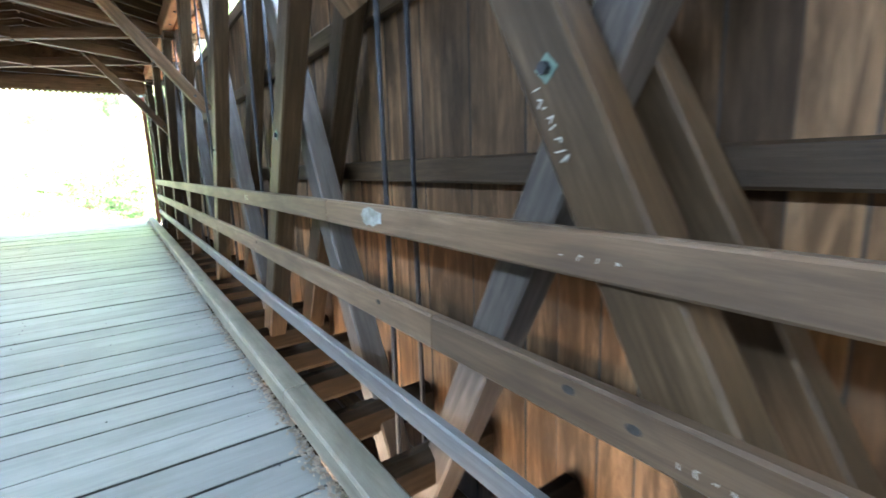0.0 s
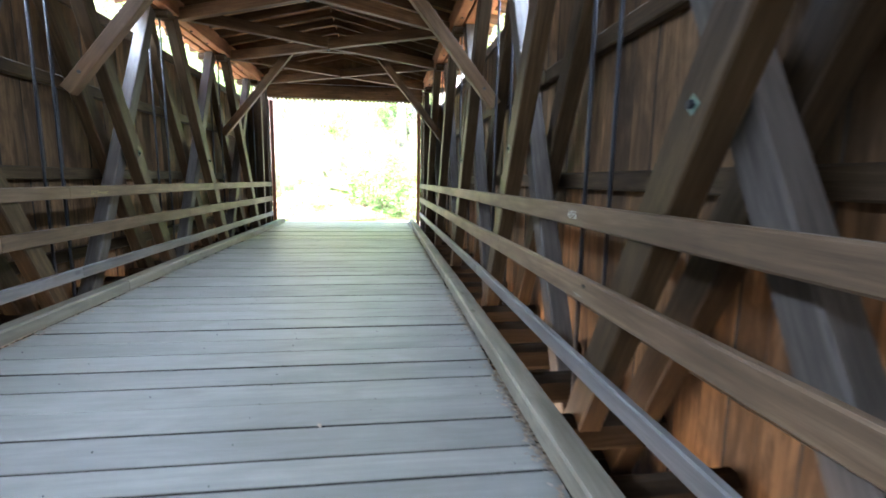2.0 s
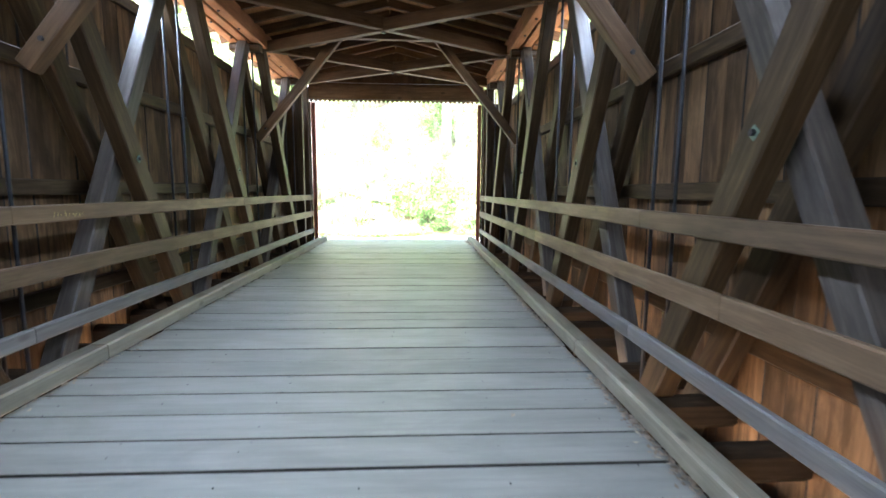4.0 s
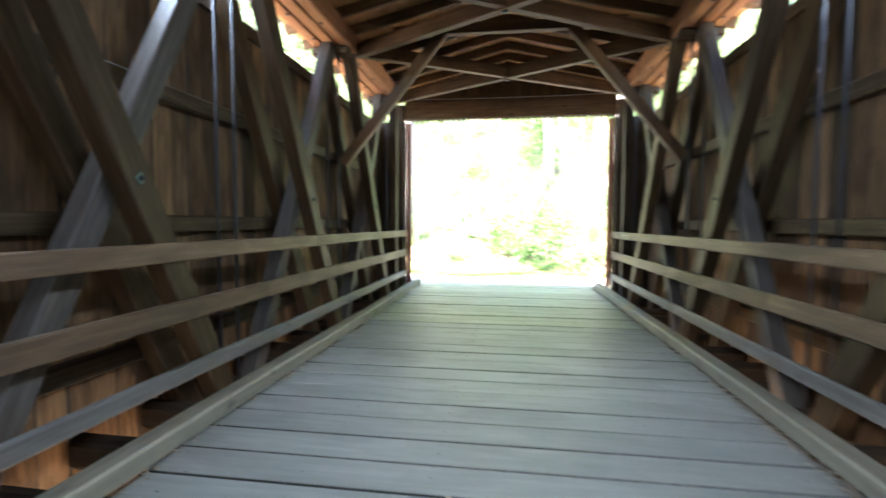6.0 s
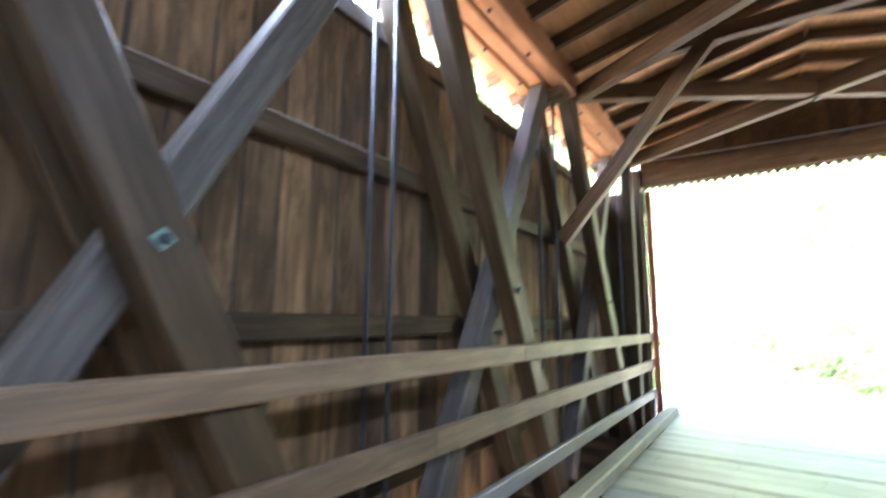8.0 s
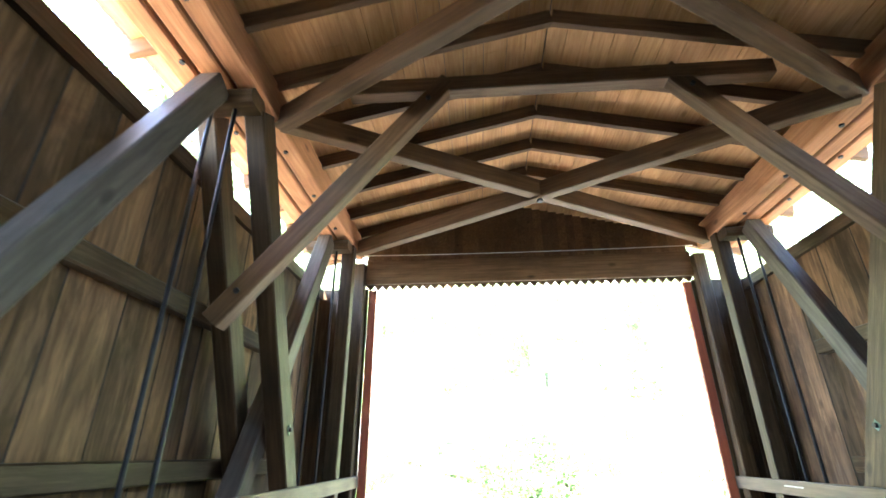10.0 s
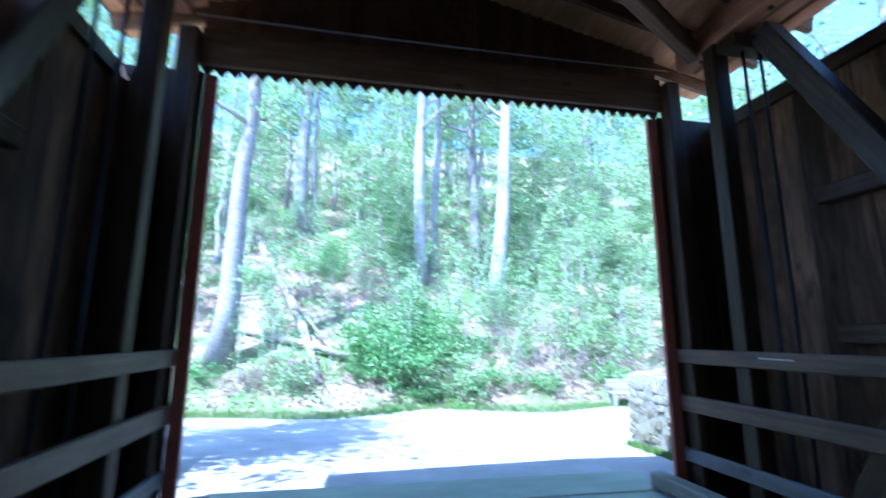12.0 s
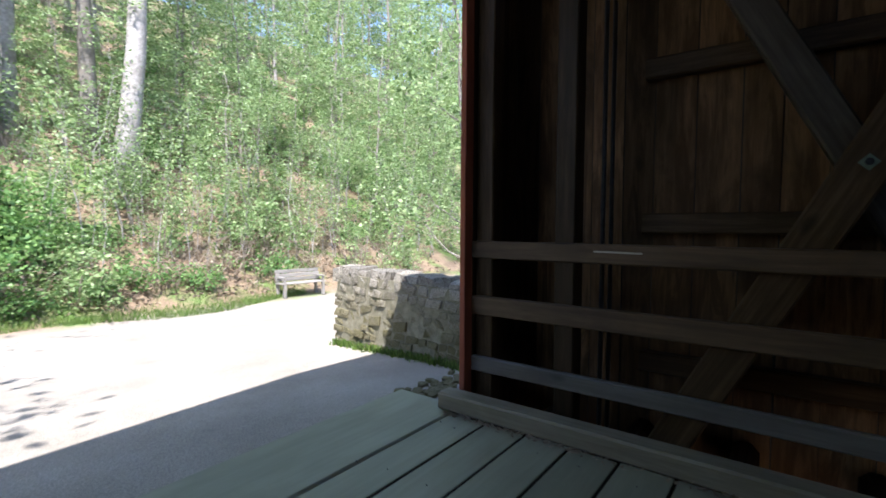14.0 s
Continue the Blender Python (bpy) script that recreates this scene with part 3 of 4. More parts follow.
# ---------------------------------------------------------------- plants
def leaf_quads(centres, spread, count, size, seed, flat=0.0, clump=0):
    """Corners of pointed leaves scattered round centres."""
    r = np.random.RandomState(seed)
    c = np.asarray(centres, float)
    pick = r.randint(0, len(c), count)
    p = c[pick] + r.normal(0, 1, (count, 3)) * np.asarray(spread)
    if clump:
        heart = p[r.randint(0, max(2, count // (clump * 2)), count)]
        p = heart + r.normal(0, 1, (count, 3)) * size * np.array((3.1, 3.1, 1.5))
    a = r.normal(0, 1, (count, 3))
    a[:, 2] *= 1 - flat
    a /= np.linalg.norm(a, axis=1)[:, None]
    b = np.cross(a, r.normal(0, 1, (count, 3)))
    b /= np.linalg.norm(b, axis=1)[:, None] + 1e-6
    s = size * r.uniform(0.55, 1.35, (count, 1))
    a, b = a * s, b * s * 0.55
    return np.stack([p - a, p + b, p + a, p - b], axis=1).reshape(-1, 3)


def quads_ob(name, v, mat, parent=None, at=None):
    n = len(v) // 4
    me = bpy.data.meshes.new(name)
    me.vertices.add(len(v))
    me.vertices.foreach_set("co", np.asarray(v, np.float32).ravel())
    me.loops.add(len(v))
    me.loops.foreach_set("vertex_index", np.arange(len(v), dtype=np.int32))
    me.polygons.add(n)
    me.polygons.foreach_set("loop_start", np.arange(0, len(v), 4, dtype=np.int32))
    me.update(calc_edges=True)
    me.materials.append(mat)
    return place(new(name, me), parent, at if at is not None else Matrix())


def limb(start, way, length, r0, seed, steps=5, rise=0.25):
    r = random.Random(seed)
    pts, radii = [Vector(start)], [r0]
    d = Vector(way).normalized()
    for i in range(steps):
        d = (d + Vector((r.uniform(-0.3, 0.3), r.uniform(-0.3, 0.3), rise * r.random()))).normalized()
        pts.append(pts[-1] + d * (length / steps))
        radii.append(r0 * (1 - 0.85 * (i + 1) / steps))
    return pts, radii


def make_tree(label, height, r0, lean, bark, seed, first=0.4, limbs=12, leaves=5000, size=0.075, mat=None, crown=1.1):
    """A tapered, slightly crooked trunk with limbs (one mesh) and a crown of single leaves."""
    r = random.Random(seed)
    root = thing("tree", (0, 0, 0), label, "tree", "woodland trees")
    pts, radii = [], []
    n = 9
    for i in range(n):
        t = i / (n - 1)
        pts.append(Vector((lean[0] * height * t + 0.12 * r.uniform(-1, 1) * (0 < i), lean[1] * height * t + 0.12 * r.uniform(-1, 1) * (0 < i), -0.4 + (height + 0.4) * t)))
        radii.append(r0 * (1.35 if i == 0 else (1 - 0.75 * t)))
    pieces = [tube_data(pts, radii, 10)]
    tips = []
    for i in range(limbs):
        t = first + (0.97 - first) * (i + r.random()) / limbs
        k = min(int(t * (n - 1)), n - 2)
        f = t * (n - 1) - k
        p = pts[k].lerp(pts[k + 1], f)
        ang = r.uniform(0, 2 * math.pi)
        length = height * r.uniform(0.12, 0.26) * (1.15 - 0.5 * t)
        lp, lr = limb(p, (math.cos(ang), math.sin(ang), 0.35), length, r0 * 0.34 * (1.1 - t * 0.6), seed * 31 + i)
        pieces.append(tube_data(lp, lr, 6))
        tips += lp[2:]
        for q in range(2):
            a2 = ang + r.uniform(-1.1, 1.1)
            sp, sr = limb(lp[2 + q], (math.cos(a2), math.sin(a2), 0.3), length * 0.6, lr[2 + q] * 0.6, seed * 57 + i * 3 + q, 4)
            pieces.append(tube_data(sp, sr, 5))
            tips += sp[1:]
    mesh_ob("trunk", *joined(pieces), bark, root, smooth=True)
    quads_ob("crown", leaf_quads([tuple(p) for p in tips], (crown * 0.45, crown * 0.45, crown * 0.3), leaves, size, seed, 0.4, 16), mat or M_LEAF, root)
    return root


def make_shrub(label, height, width, leaves, size, seed, mat, stems=14, bare=0.0):
    """A thicket of thin stems from the ground, leafed unevenly."""
    r = random.Random(seed)
    root = thing("shrub", (0, 0, 0), label, "shrub", "shrubs on the slope")
    pieces, tips = [], []
    for i in range(stems):
        a = r.uniform(0, 2 * math.pi)
        out = r.uniform(0.15, 1.0) * width / 2
        b = Vector((math.cos(a) * out * 0.35, math.sin(a) * out * 0.35, -0.1))
        lp, lr = limb(b, (math.cos(a) * out, math.sin(a) * out, height * r.uniform(0.6, 1.0)), height * r.uniform(0.7, 1.15), 0.012 + 0.008 * r.random(), seed * 13 + i, 6, 0.1)
        pieces.append(tube_data(lp, lr, 5))
        if r.random() >= bare:
            tips += lp[2:] + [lp[1] + Vector((r.uniform(-0.2, 0.2), r.uniform(-0.2, 0.2), 0.1))]
    mesh_ob("stem", *joined(pieces), M_LOG, root)
    if tips:
        quads_ob("leaves", leaf_quads([tuple(p) for p in tips], (0.13 * width, 0.13 * width, 0.15 * height), leaves, size, seed, 0.3, 14), mat, root)
    return root


def on_land(x, y, turn=0.0, size=1.0, sink=0.0):
    return Matrix.Translation((x, y, land(x, y) - sink)) @ Matrix.Rotation(turn, 4, "Z") @ Matrix.Scale(size, 4)


def put(ob, x, y, turn=0.0, sink=0.0):
    ob.matrix_basis = on_land(x, y, turn, 1.0, sink)
    return ob


def copy_at(ob, x, y, turn, size, sink=0.0):
    c = copy_thing(ob, on_land(x, y, turn, 1.0, sink))
    c.scale = (size, size, size * rng.uniform(0.9, 1.1))
    return c


# the large trees that stand out, one by one
put(make_tree("thick grey-barked tree leaning over the road verge", 19, 0.40, (0.045, 0.0), M_TRUNK, 11, 0.45, 12, 5200), -5.4, 13.5)
put(make_tree("pale-barked forked tree high on the wooded slope", 23, 0.50, (0.02, 0.0), M_PALEBARK, 12, 0.4, 12, 5200), -4.45, 25.2)
put(make_tree("straight pale-barked tree rising out of the shrubs", 21, 0.36, (0.0, 0.0), M_PALEBARK, 13, 0.4, 13, 5600), 2.4, 19.3)
put(make_tree("slim pale-barked tree beside its twin", 20, 0.27, (0.03, 0.0), M_PALEBARK, 14, 0.4, 12, 4600), 3.25, 20.4)
put(make_tree("pale smooth-barked tree leaning across the slope", 21, 0.40, (0.075, 0.0), M_PALEBARK, 15, 0.42, 13, 5600), 5.8, 17.5)
put(make_tree("grey-brown tree among the saplings of the slope", 19, 0.32, (-0.01, 0.0), M_TRUNK, 16, 0.35, 14, 5600), 5.5, 19.6)
put(make_tree("broken dead snag with stripped pale bark", 5.2, 0.17, (0.01, 0.0), M_PALEBARK, 17, 0.6, 3, 60), -7.9, 21.1)
put(make_tree("spreading tree whose crown shades the road", 14, 0.3, (0.03, 0.02), M_TRUNK, 18, 0.45, 18, 5200, 0.115, None, 1.9), -7.8, 3.4)

# the wood behind them
kinds = [make_tree("slender grey tree with fresh spring leaves on the slope", 17, 0.15, (0.02, 0.0), M_TRUNK, 21, 0.25, 9, 3600, 0.105, None, 1.9),
         make_tree("slender pale tree with thin spring foliage on the slope", 20, 0.19, (-0.02, 0.0), M_PALEBARK, 22, 0.3, 9, 3000, 0.105, None, 2.0),
         make_tree("thin crooked tree full of bright new leaves", 11, 0.09, (0.05, 0.02), M_TRUNK, 23, 0.12, 11, 4200, 0.075, None, 1.7),
         make_tree("young leafy tree with low branches", 7, 0.06, (0.03, 0.0), M_TRUNK, 24, 0.08, 10, 3600, 0.06, None, 1.5)]
spots = []
tr = random.Random(5)
tries = 0
while len(spots) < 270 and tries < 12000:
    tries += 1
    y = 14.7 + 50 * tr.random() ** 1.05
    x = tr.uniform(-0.72 * y - 5, 1.5 * y + 6)
    if any((x - a) ** 2 + (y - b) ** 2 < (1.1 + y * 0.018) ** 2 for a, b in spots):
        continue
    if -8.5 < x < -1.2 and y < 21.5:
        continue
    # keep the lines of sight from the portal to the large trunks open
    if any(y < ty and abs(x + 0.6 - (tx + 0.6) * (y + 3) / (ty + 3)) < 1.7 for tx, ty in ((2.7, 19.3), (5.7, 17.5), (-4.45, 25.2))):
        continue
    spots.append((x, y))
for i, (x, y) in enumerate(spots):
    k = tr.choice((2, 3, 3, 3)) if y < 22 else tr.choice((0, 1, 2, 2, 3)) if y < 36 else tr.choice((0, 0, 1, 2))
    if i < 4:
        put(kinds[i], x, y, tr.uniform(0, 6))
    else:
        copy_at(kinds[k], x, y, tr.uniform(0, 6.28), tr.uniform(0.75, 1.2))
copy_at([o for o in scene.objects if o.name.startswith("tree")][7], -7.4, 0.6, 2.0, 0.95)
# trees by the creek on both sides of the bridge, seen through the slots under the eaves
for x, y, k in ((10.5, -4.5, 0), (9.0, 4.5, 2), (13.5, 1.0, 1), (-9.5, -9.0, 0), (-11.5, -3.0, 2), (11.0, -13.0, 2), (9.0, -1.8, 0), (15.5, -3.5, 0), (12.0, 4.0, 1), (17.5, 3.0, 0), (10.0, -9.0, 1)):
    copy_at(kinds[k], x, y, tr.uniform(0, 6), 0.9)

# shrubs
bush = [make_shrub("dense dark green shrub at the road edge", 1.7, 2.3, 3600, 0.065, 31, M_LEAF2, 20),
        make_shrub("loose bright green shrub on the slope", 1.5, 2.2, 1500, 0.06, 32, M_LEAF, 14),
        make_shrub("low leafy shrub among dead leaves", 0.9, 1.8, 1100, 0.055, 33, M_LEAF2, 12),
        make_shrub("thin brushy thicket with few leaves", 2.0, 1.7, 600, 0.055, 34, M_LEAF, 16, 0.35),
        make_shrub("dry brown leafless brush", 1.1, 1.8, 420, 0.055, 35, M_TWIG, 18, 0.5)]
put(bush[0], 0.85, 12.5)
put(bush[1], 2.9, 12.0)
put(bush[2], 4.4, 12.4)
put(bush[3], 5.4, 13.2)
put(bush[4], 6.3, 12.4)
copy_at(bush[0], -0.2, 13.5, 1.0, 1.05)
copy_at(bush[0], 1.7, 13.5, 2.0, 1.0)
copy_at(bush[2], 1.7, 11.9, 2.5, 0.8)
copy_at(bush[1], 2.3, 13.0, 0.5, 1.0)
copy_at(bush[2], -5.6, 12.8, 0.5, 0.8)
sr = random.Random(9)
spots = []
tries = 0
while len(spots) < 250 and tries < 6000:
    tries += 1
    y = 12.1 + 24 * sr.random() ** 1.5
    x = sr.uniform(-0.75 * y - 2, 1.45 * y + 5)
    if any((x - a) ** 2 + (y - b) ** 2 < 0.55 for a, b in spots):
        continue
    if -8.0 < x < -0.9 and y < 18.7 and sr.random() < 0.82:
        continue
    if 7.0 < x < 10.5 and y < 12.3:
        continue
    spots.append((x, y))
for x, y in spots:
    dry = x > 6 and y < 15.2
    k = sr.choice((1, 3, 4, 4, 2)) if dry else sr.choice((0, 1, 1, 2, 2, 3, 3, 4, 4))
    copy_at(bush[k], x, y, sr.uniform(0, 6.28), sr.uniform(0.65, 1.2))

# saplings: thin pale stems
def make_sapling(seed, height):
    r = random.Random(seed)
    root = thing("sapling", (0, 0, 0), "thin pale sapling stem with a few leaves", "sapling", "saplings on the slope")
    lp, lr = limb((0, 0, -0.1), (r.uniform(-0.15, 0.15), 0.05, 1), height, 0.022, seed, 8, 0.5)
    pieces = [tube_data(lp, lr, 5)]
    tips = []
    for i in range(5):
        sp, s2 = limb(lp[3 + i % 5], (r.uniform(-1, 1), r.uniform(-1, 1), 0.8), height * 0.22, 0.008, seed * 7 + i, 4, 0.3)
        pieces.append(tube_data(sp, s2, 4))
        tips += sp[1:]
    mesh_ob("stem", *joined(pieces), M_PALEBARK, root)
    quads_ob("leaves", leaf_quads([tuple(p) for p in tips], (0.16, 0.16, 0.12), 260, 0.05, seed, 0.3), M_LEAF, root)
    return root


sap = [make_sapling(61, 3.4), make_sapling(62, 2.6), make_sapling(63, 4.3)]
put(sap[0], 5.4, 14.6)
put(sap[1], 6.6, 14.2)
put(sap[2], 7.6, 15.6)
for i in range(240):
    y = 12.5 + 11 * sr.random() ** 1.3
    x = sr.uniform(1.0, 1.3 * y + 4) if sr.random() < 0.8 else sr.uniform(-9, 1)
    copy_at(sap[i % 3], x, y, sr.uniform(0, 6.28), sr.uniform(0.7, 1.25))

# fallen logs
def log(name_label, pts, r0, r1, seed, branches=0):
    r = random.Random(seed)
    p = [Vector((x, y, land(x, y) + dz)) for x, y, dz in pts]
    rad = [r0 + (r1 - r0) * i / (len(p) - 1) for i in range(len(p))]
    pieces = [tube_data(p, rad, 10)]
    base = p[0].copy()
    for i in range(branches):
        q = p[1 + i % (len(p) - 2)]
        lp, lr = limb(q, (r.uniform(-1, 1), r.uniform(-1, 1), 0.8), r.uniform(0.8, 1.8), 0.04, seed + i, 5, 0.1)
        pieces.append(tube_data(lp, lr, 6))
    v, f = joined(pieces)
    ob = mesh_ob("fallen_log", [q - base for q in v], f, M_LOG, None, Matrix.Translation(base), True)
    return tagged(ob, name_label, "log", "fallen logs")


log("long pale fallen trunk lying down the slope", [(-7.65, 25.9, 0.3), (-6.2, 22.8, 0.45), (-4.8, 19.8, 0.3), (-3.66, 17.4, 0.35), (-2.85, 15.1, 0.6), (-2.3, 13.6, 0.35), (-1.88, 12.5, 0.05)], 0.24, 0.12, 3, 4)
log("grey fallen log across the foot of the slope", [(-5.16, 15.4, 0.15), (-3.9, 14.8, 0.25), (-2.4, 14.15, 0.35), (-1.0, 13.6, 0.2)], 0.17, 0.11, 4, 2)
log("thin bare fallen branch on the leaf litter", [(-3.3, 15.9, 0.9), (-2.4, 14.9, 0.7), (-1.8, 14.3, 0.15)], 0.05, 0.03, 5, 2)
log("thin bare fallen branch on the leaf litter", [(-7.0, 17.7, 0.2), (-5.7, 17.5, 0.3), (-4.5, 17.9, 0.25)], 0.08, 0.04, 6, 2)

# brushwood, litter and grass
br = np.random.RandomState(3)
pieces = []
for i in range(1700):
    y = 12.0 + 9 * br.rand() ** 1.4
    x = br.uniform(-9, 14)
    a = br.uniform(0, 6.28)
    l = br.uniform(0.2, 0.8)
    z = land(x, y)
    pieces.append(tube_data([(x, y, z + 0.02), (x + math.cos(a) * l, y + math.sin(a) * l, land(x + math.cos(a) * l, y + math.sin(a) * l) + br.uniform(0.02, 0.7))], [0.013, 0.006], 4))
ob = mesh_ob("brushwood", *joined(pieces), M_TWIG)
tagged(ob, "scattered dead twigs on the slope", "twigs", kind="stuff")
pos = []
for i in range(9000):
    y = 11.6 + 14 * br.rand() ** 1.5
    x = br.uniform(-12, 18)
    pos.append((x, y, land(x, y) + 0.02))
ob = quads_ob("leaf_litter", leaf_quads(pos, (0.02, 0.02, 0.01), 16000, 0.06, 77, 0.85), M_TWIG)
tagged(ob, "dry brown fallen leaves on the slope", "leaf litter", kind="stuff")
blades = []
for i in range(15000):
    x = br.uniform(-9, 9)
    y = 10.7 + 0.05 * x * (x < 0) + 0.35 * math.sin(x * 0.9) + abs(br.normal(0, 0.55))
    z = land(x, y)
    h = br.uniform(0.04, 0.14)
    a = br.uniform(0, 6.28)
    dx, dy = math.cos(a) * 0.008, math.sin(a) * 0.008
    ex, ey = br.uniform(-0.05, 0.05), br.uniform(-0.05, 0.05)
    blades += [(x - dx, y - dy, z), (x + dx, y + dy, z), (x + ex + dx * 0.3, y + ey + dy * 0.3, z + h), (x + ex - dx * 0.3, y + ey - dy * 0.3, z + h)]
for i in range(1500):
    # tufts along the foot of the stone parapet
    f = br.rand() ** 0.8
    x, y = 3.58 + 0.45 * f - abs(br.normal(0, 0.06)) - 0.02, 0.75 + 2.95 * f
    z = land(x, y)
    h = br.uniform(0.03, 0.11)
    a = br.uniform(0, 6.28)
    dx, dy = math.cos(a) * 0.008, math.sin(a) * 0.008
    ex, ey = br.uniform(-0.05, 0.03), br.uniform(-0.04, 0.04)
    blades += [(x - dx, y - dy, z), (x + dx, y + dy, z), (x + ex + dx * 0.3, y + ey + dy * 0.3, z + h), (x + ex - dx * 0.3, y + ey - dy * 0.3, z + h)]
ob = quads_ob("grass", blades, M_GRASS)
tagged(ob, "short green grass along the road verge", "grass", kind="stuff")

# ---------------------------------------------------------------- bench and stone parapets
def make_bench(at, turn):
    root = thing("bench", at, "pale weathered slatted park bench at the road edge", "bench")
    root.rotation_euler = (0, 0, turn)
    bpy.context.view_layer.update()
    m = Matrix.Translation(at) @ Matrix.Rotation(turn, 4, "Z")

    def t(name, a, b, w, d, across=(1, 0, 0)):
        ob = timber(name, m @ Vector(a), m @ Vector(b), w, d, M_BENCH, None, across=m.to_3x3() @ Vector(across), ch=0.006)
        w_m = ob.matrix_basis.copy()
        ob.parent = root
        ob.matrix_basis = m.inverted() @ w_m
    for x in (-0.7, 0.7):
        t("leg", (x, -0.22, 0), (x, -0.22, 0.44), 0.09, 0.09)
        t("leg", (x, 0.2, 0), (x, 0.3, 0.86), 0.09, 0.09)
        t("armrest", (x, -0.28, 0.64), (x, 0.26, 0.64), 0.09, 0.05)
        t("arm_post", (x, -0.22, 0.44), (x, -0.22, 0.62), 0.07, 0.07)
    for k in range(4):
        t("seat_slat", (-0.8, -0.22 + 0.125 * k, 0.45), (0.8, -0.22 + 0.125 * k, 0.45), 0.11, 0.035, (0, 1, 0))
    for k in range(3):
        t("back_slat", (-0.8, 0.2 + 0.03 * k, 0.56 + 0.13 * k), (0.8, 0.2 + 0.03 * k, 0.56 + 0.13 * k), 0.035, 0.11, (0, 1, 0))
    return root


make_bench((8.7, 11.0, land(8.7, 11.0)), radians(-6))

STONES = []
for k in range(8):
    bm = bmesh.new()
    bmesh.ops.create_icosphere(bm, subdivisions=1, radius=1.0)
    for v in bm.verts:
        q = Vector([math.copysign(abs(c) ** 0.35, c) for c in v.co])
        v.co = q * rng.uniform(0.74, 1.12)
    me = bpy.data.meshes.new("stone")
    bm.to_mesh(me)
    bm.free()
    me.materials.append(M_STONE)
    STONES.append(me)


def parapet(x0, y0, x1, y1, thick, height, seed, side):
    """A rubble wall from (x0, y0) to (x1, y1): mortared core with separate stones on its faces, end and top."""
    r = random.Random(seed)
    a, b = Vector((x0, y0, 0)), Vector((x1, y1, 0))
    along = (b - a).normalized()
    out = Vector((along.y, -along.x, 0)) * side
    l = (b - a).length
    z0 = land(x0, y0) - 0.25
    core = []
    for s, z in ((0.012, z0), (0.012, height - 0.06), (thick - 0.012, height - 0.06), (thick - 0.012, z0)):
        core.append(a + along * 0.012 + out * s + Vector((0, 0, z)))
    core += [c + along * (l - 0.024) for c in core]
    root = mesh_ob("stone_parapet", core, [(0, 1, 2, 3), (7, 6, 5, 4), (0, 4, 5, 1), (1, 5, 6, 2), (2, 6, 7, 3), (3, 7, 4, 0)], M_MORTAR)
    tagged(root, "low rubble stone parapet beside the bridge portal, with mossy foot", "wall", "stone parapets")

    def stone(p, u, n, w, h, d):
        p = p + n * r.uniform(-0.022, 0.022)
        ob = new("stone", r.choice(STONES))
        m = Matrix((u, n, Vector((0, 0, 1)))).transposed().to_4x4()
        m.translation = p
        ob.parent = root
        ob.matrix_basis = m @ Matrix.Rotation(r.uniform(-0.2, 0.2), 4, "Y") @ Matrix.Diagonal((w / 2, d / 2, h / 2, 1))

    z = z0 + 0.1
    while z < height - 0.12:
        h = r.uniform(0.09, 0.17)
        for face in (0, 1):
            s = 0.0
            while s < l:
                w = r.uniform(0.13, 0.34)
                p = a + along * min(s + w / 2, l - 0.06) + out * (0.06 if face == 0 else thick - 0.06) + Vector((0, 0, z + h / 2))
                stone(p, along, out, w * 1.02, h * 1.04, 0.14)
                s += w
        s = 0.05
        while s < thick - 0.03:
            w = r.uniform(0.13, 0.26)
            for e in (0.05, l - 0.05):
                stone(a + along * e + out * min(s + w / 2, thick - 0.08) + Vector((0, 0, z + h / 2)), out, along, w, h * 1.02, 0.16)
            s += w
        z += h
    s = 0.0
    while s < l:
        w = r.uniform(0.09, 0.2)
        stone(a + along * (s + w / 2) + out * thick / 2 + Vector((0, 0, height - 0.06 + r.uniform(-0.03, 0.03))), along, out, w, 0.27, thick * r.uniform(0.98, 1.1))
        s += w
    return root


parapet(3.58, 0.68, 4.03, 3.7, 0.45, 0.70, 3, 1)
parapet(-3.2, 0.68, -3.6, 3.7, 0.45, 0.70, 4, -1)

# loose stones and grit where the deck meets the road
for i in range(110):
    x, y = 2.45 + abs(rng.gauss(0, 0.42)), 0.64 + abs(rng.gauss(0, 0.2))
    s = rng.uniform(0.01, 0.042)
    ob = new("loose_stone", STONES[i % 8])
    ob.matrix_basis = Matrix.Translation((x, y, land(x, y) + s * 0.4)) @ Matrix.Rotation(rng.uniform(0, 6), 4, "Z") @ Matrix.Diagonal((s * 1.5, s, s * 0.7, 1))
    tagged(ob, "small loose broken stone beside the deck end", "stone", "loose stones")

# ---------------------------------------------------------------- small things in the bridge
# grit and dead leaves in the joint between planks and curb
g = np.random.RandomState(12)
for side in (-1, 1):
    verts = []
    for i in range(4200 if side > 0 else 1100):
        y = g.uniform(-17.5, 0.0)
        if noise.noise((side * 3.0, y * 0.9, 0.5)) < -0.15 and g.rand() < 0.75:
            continue
        x = side * (1.945 - abs(g.normal(0, 0.035)))
        s = g.uniform(0.006, 0.024)
        a = g.uniform(0, 6.28)
        ca, sa = math.cos(a) * s, math.sin(a) * s
        z = 0.004 + g.uniform(0, 0.012)
        t1, t2 = g.uniform(-0.006, 0.006, 2)
        verts += [(x - ca, y - sa, z + t1), (x + sa * 0.6, y - ca * 0.6, z + t2), (x + ca, y + sa, z - t1 + 0.004), (x - sa * 0.6, y + ca * 0.6, z)]
    ob = quads_ob("grit", verts, M_TWIG)
    tagged(ob, "grit and crumbled dead leaves along the curb", "debris", kind="stuff")

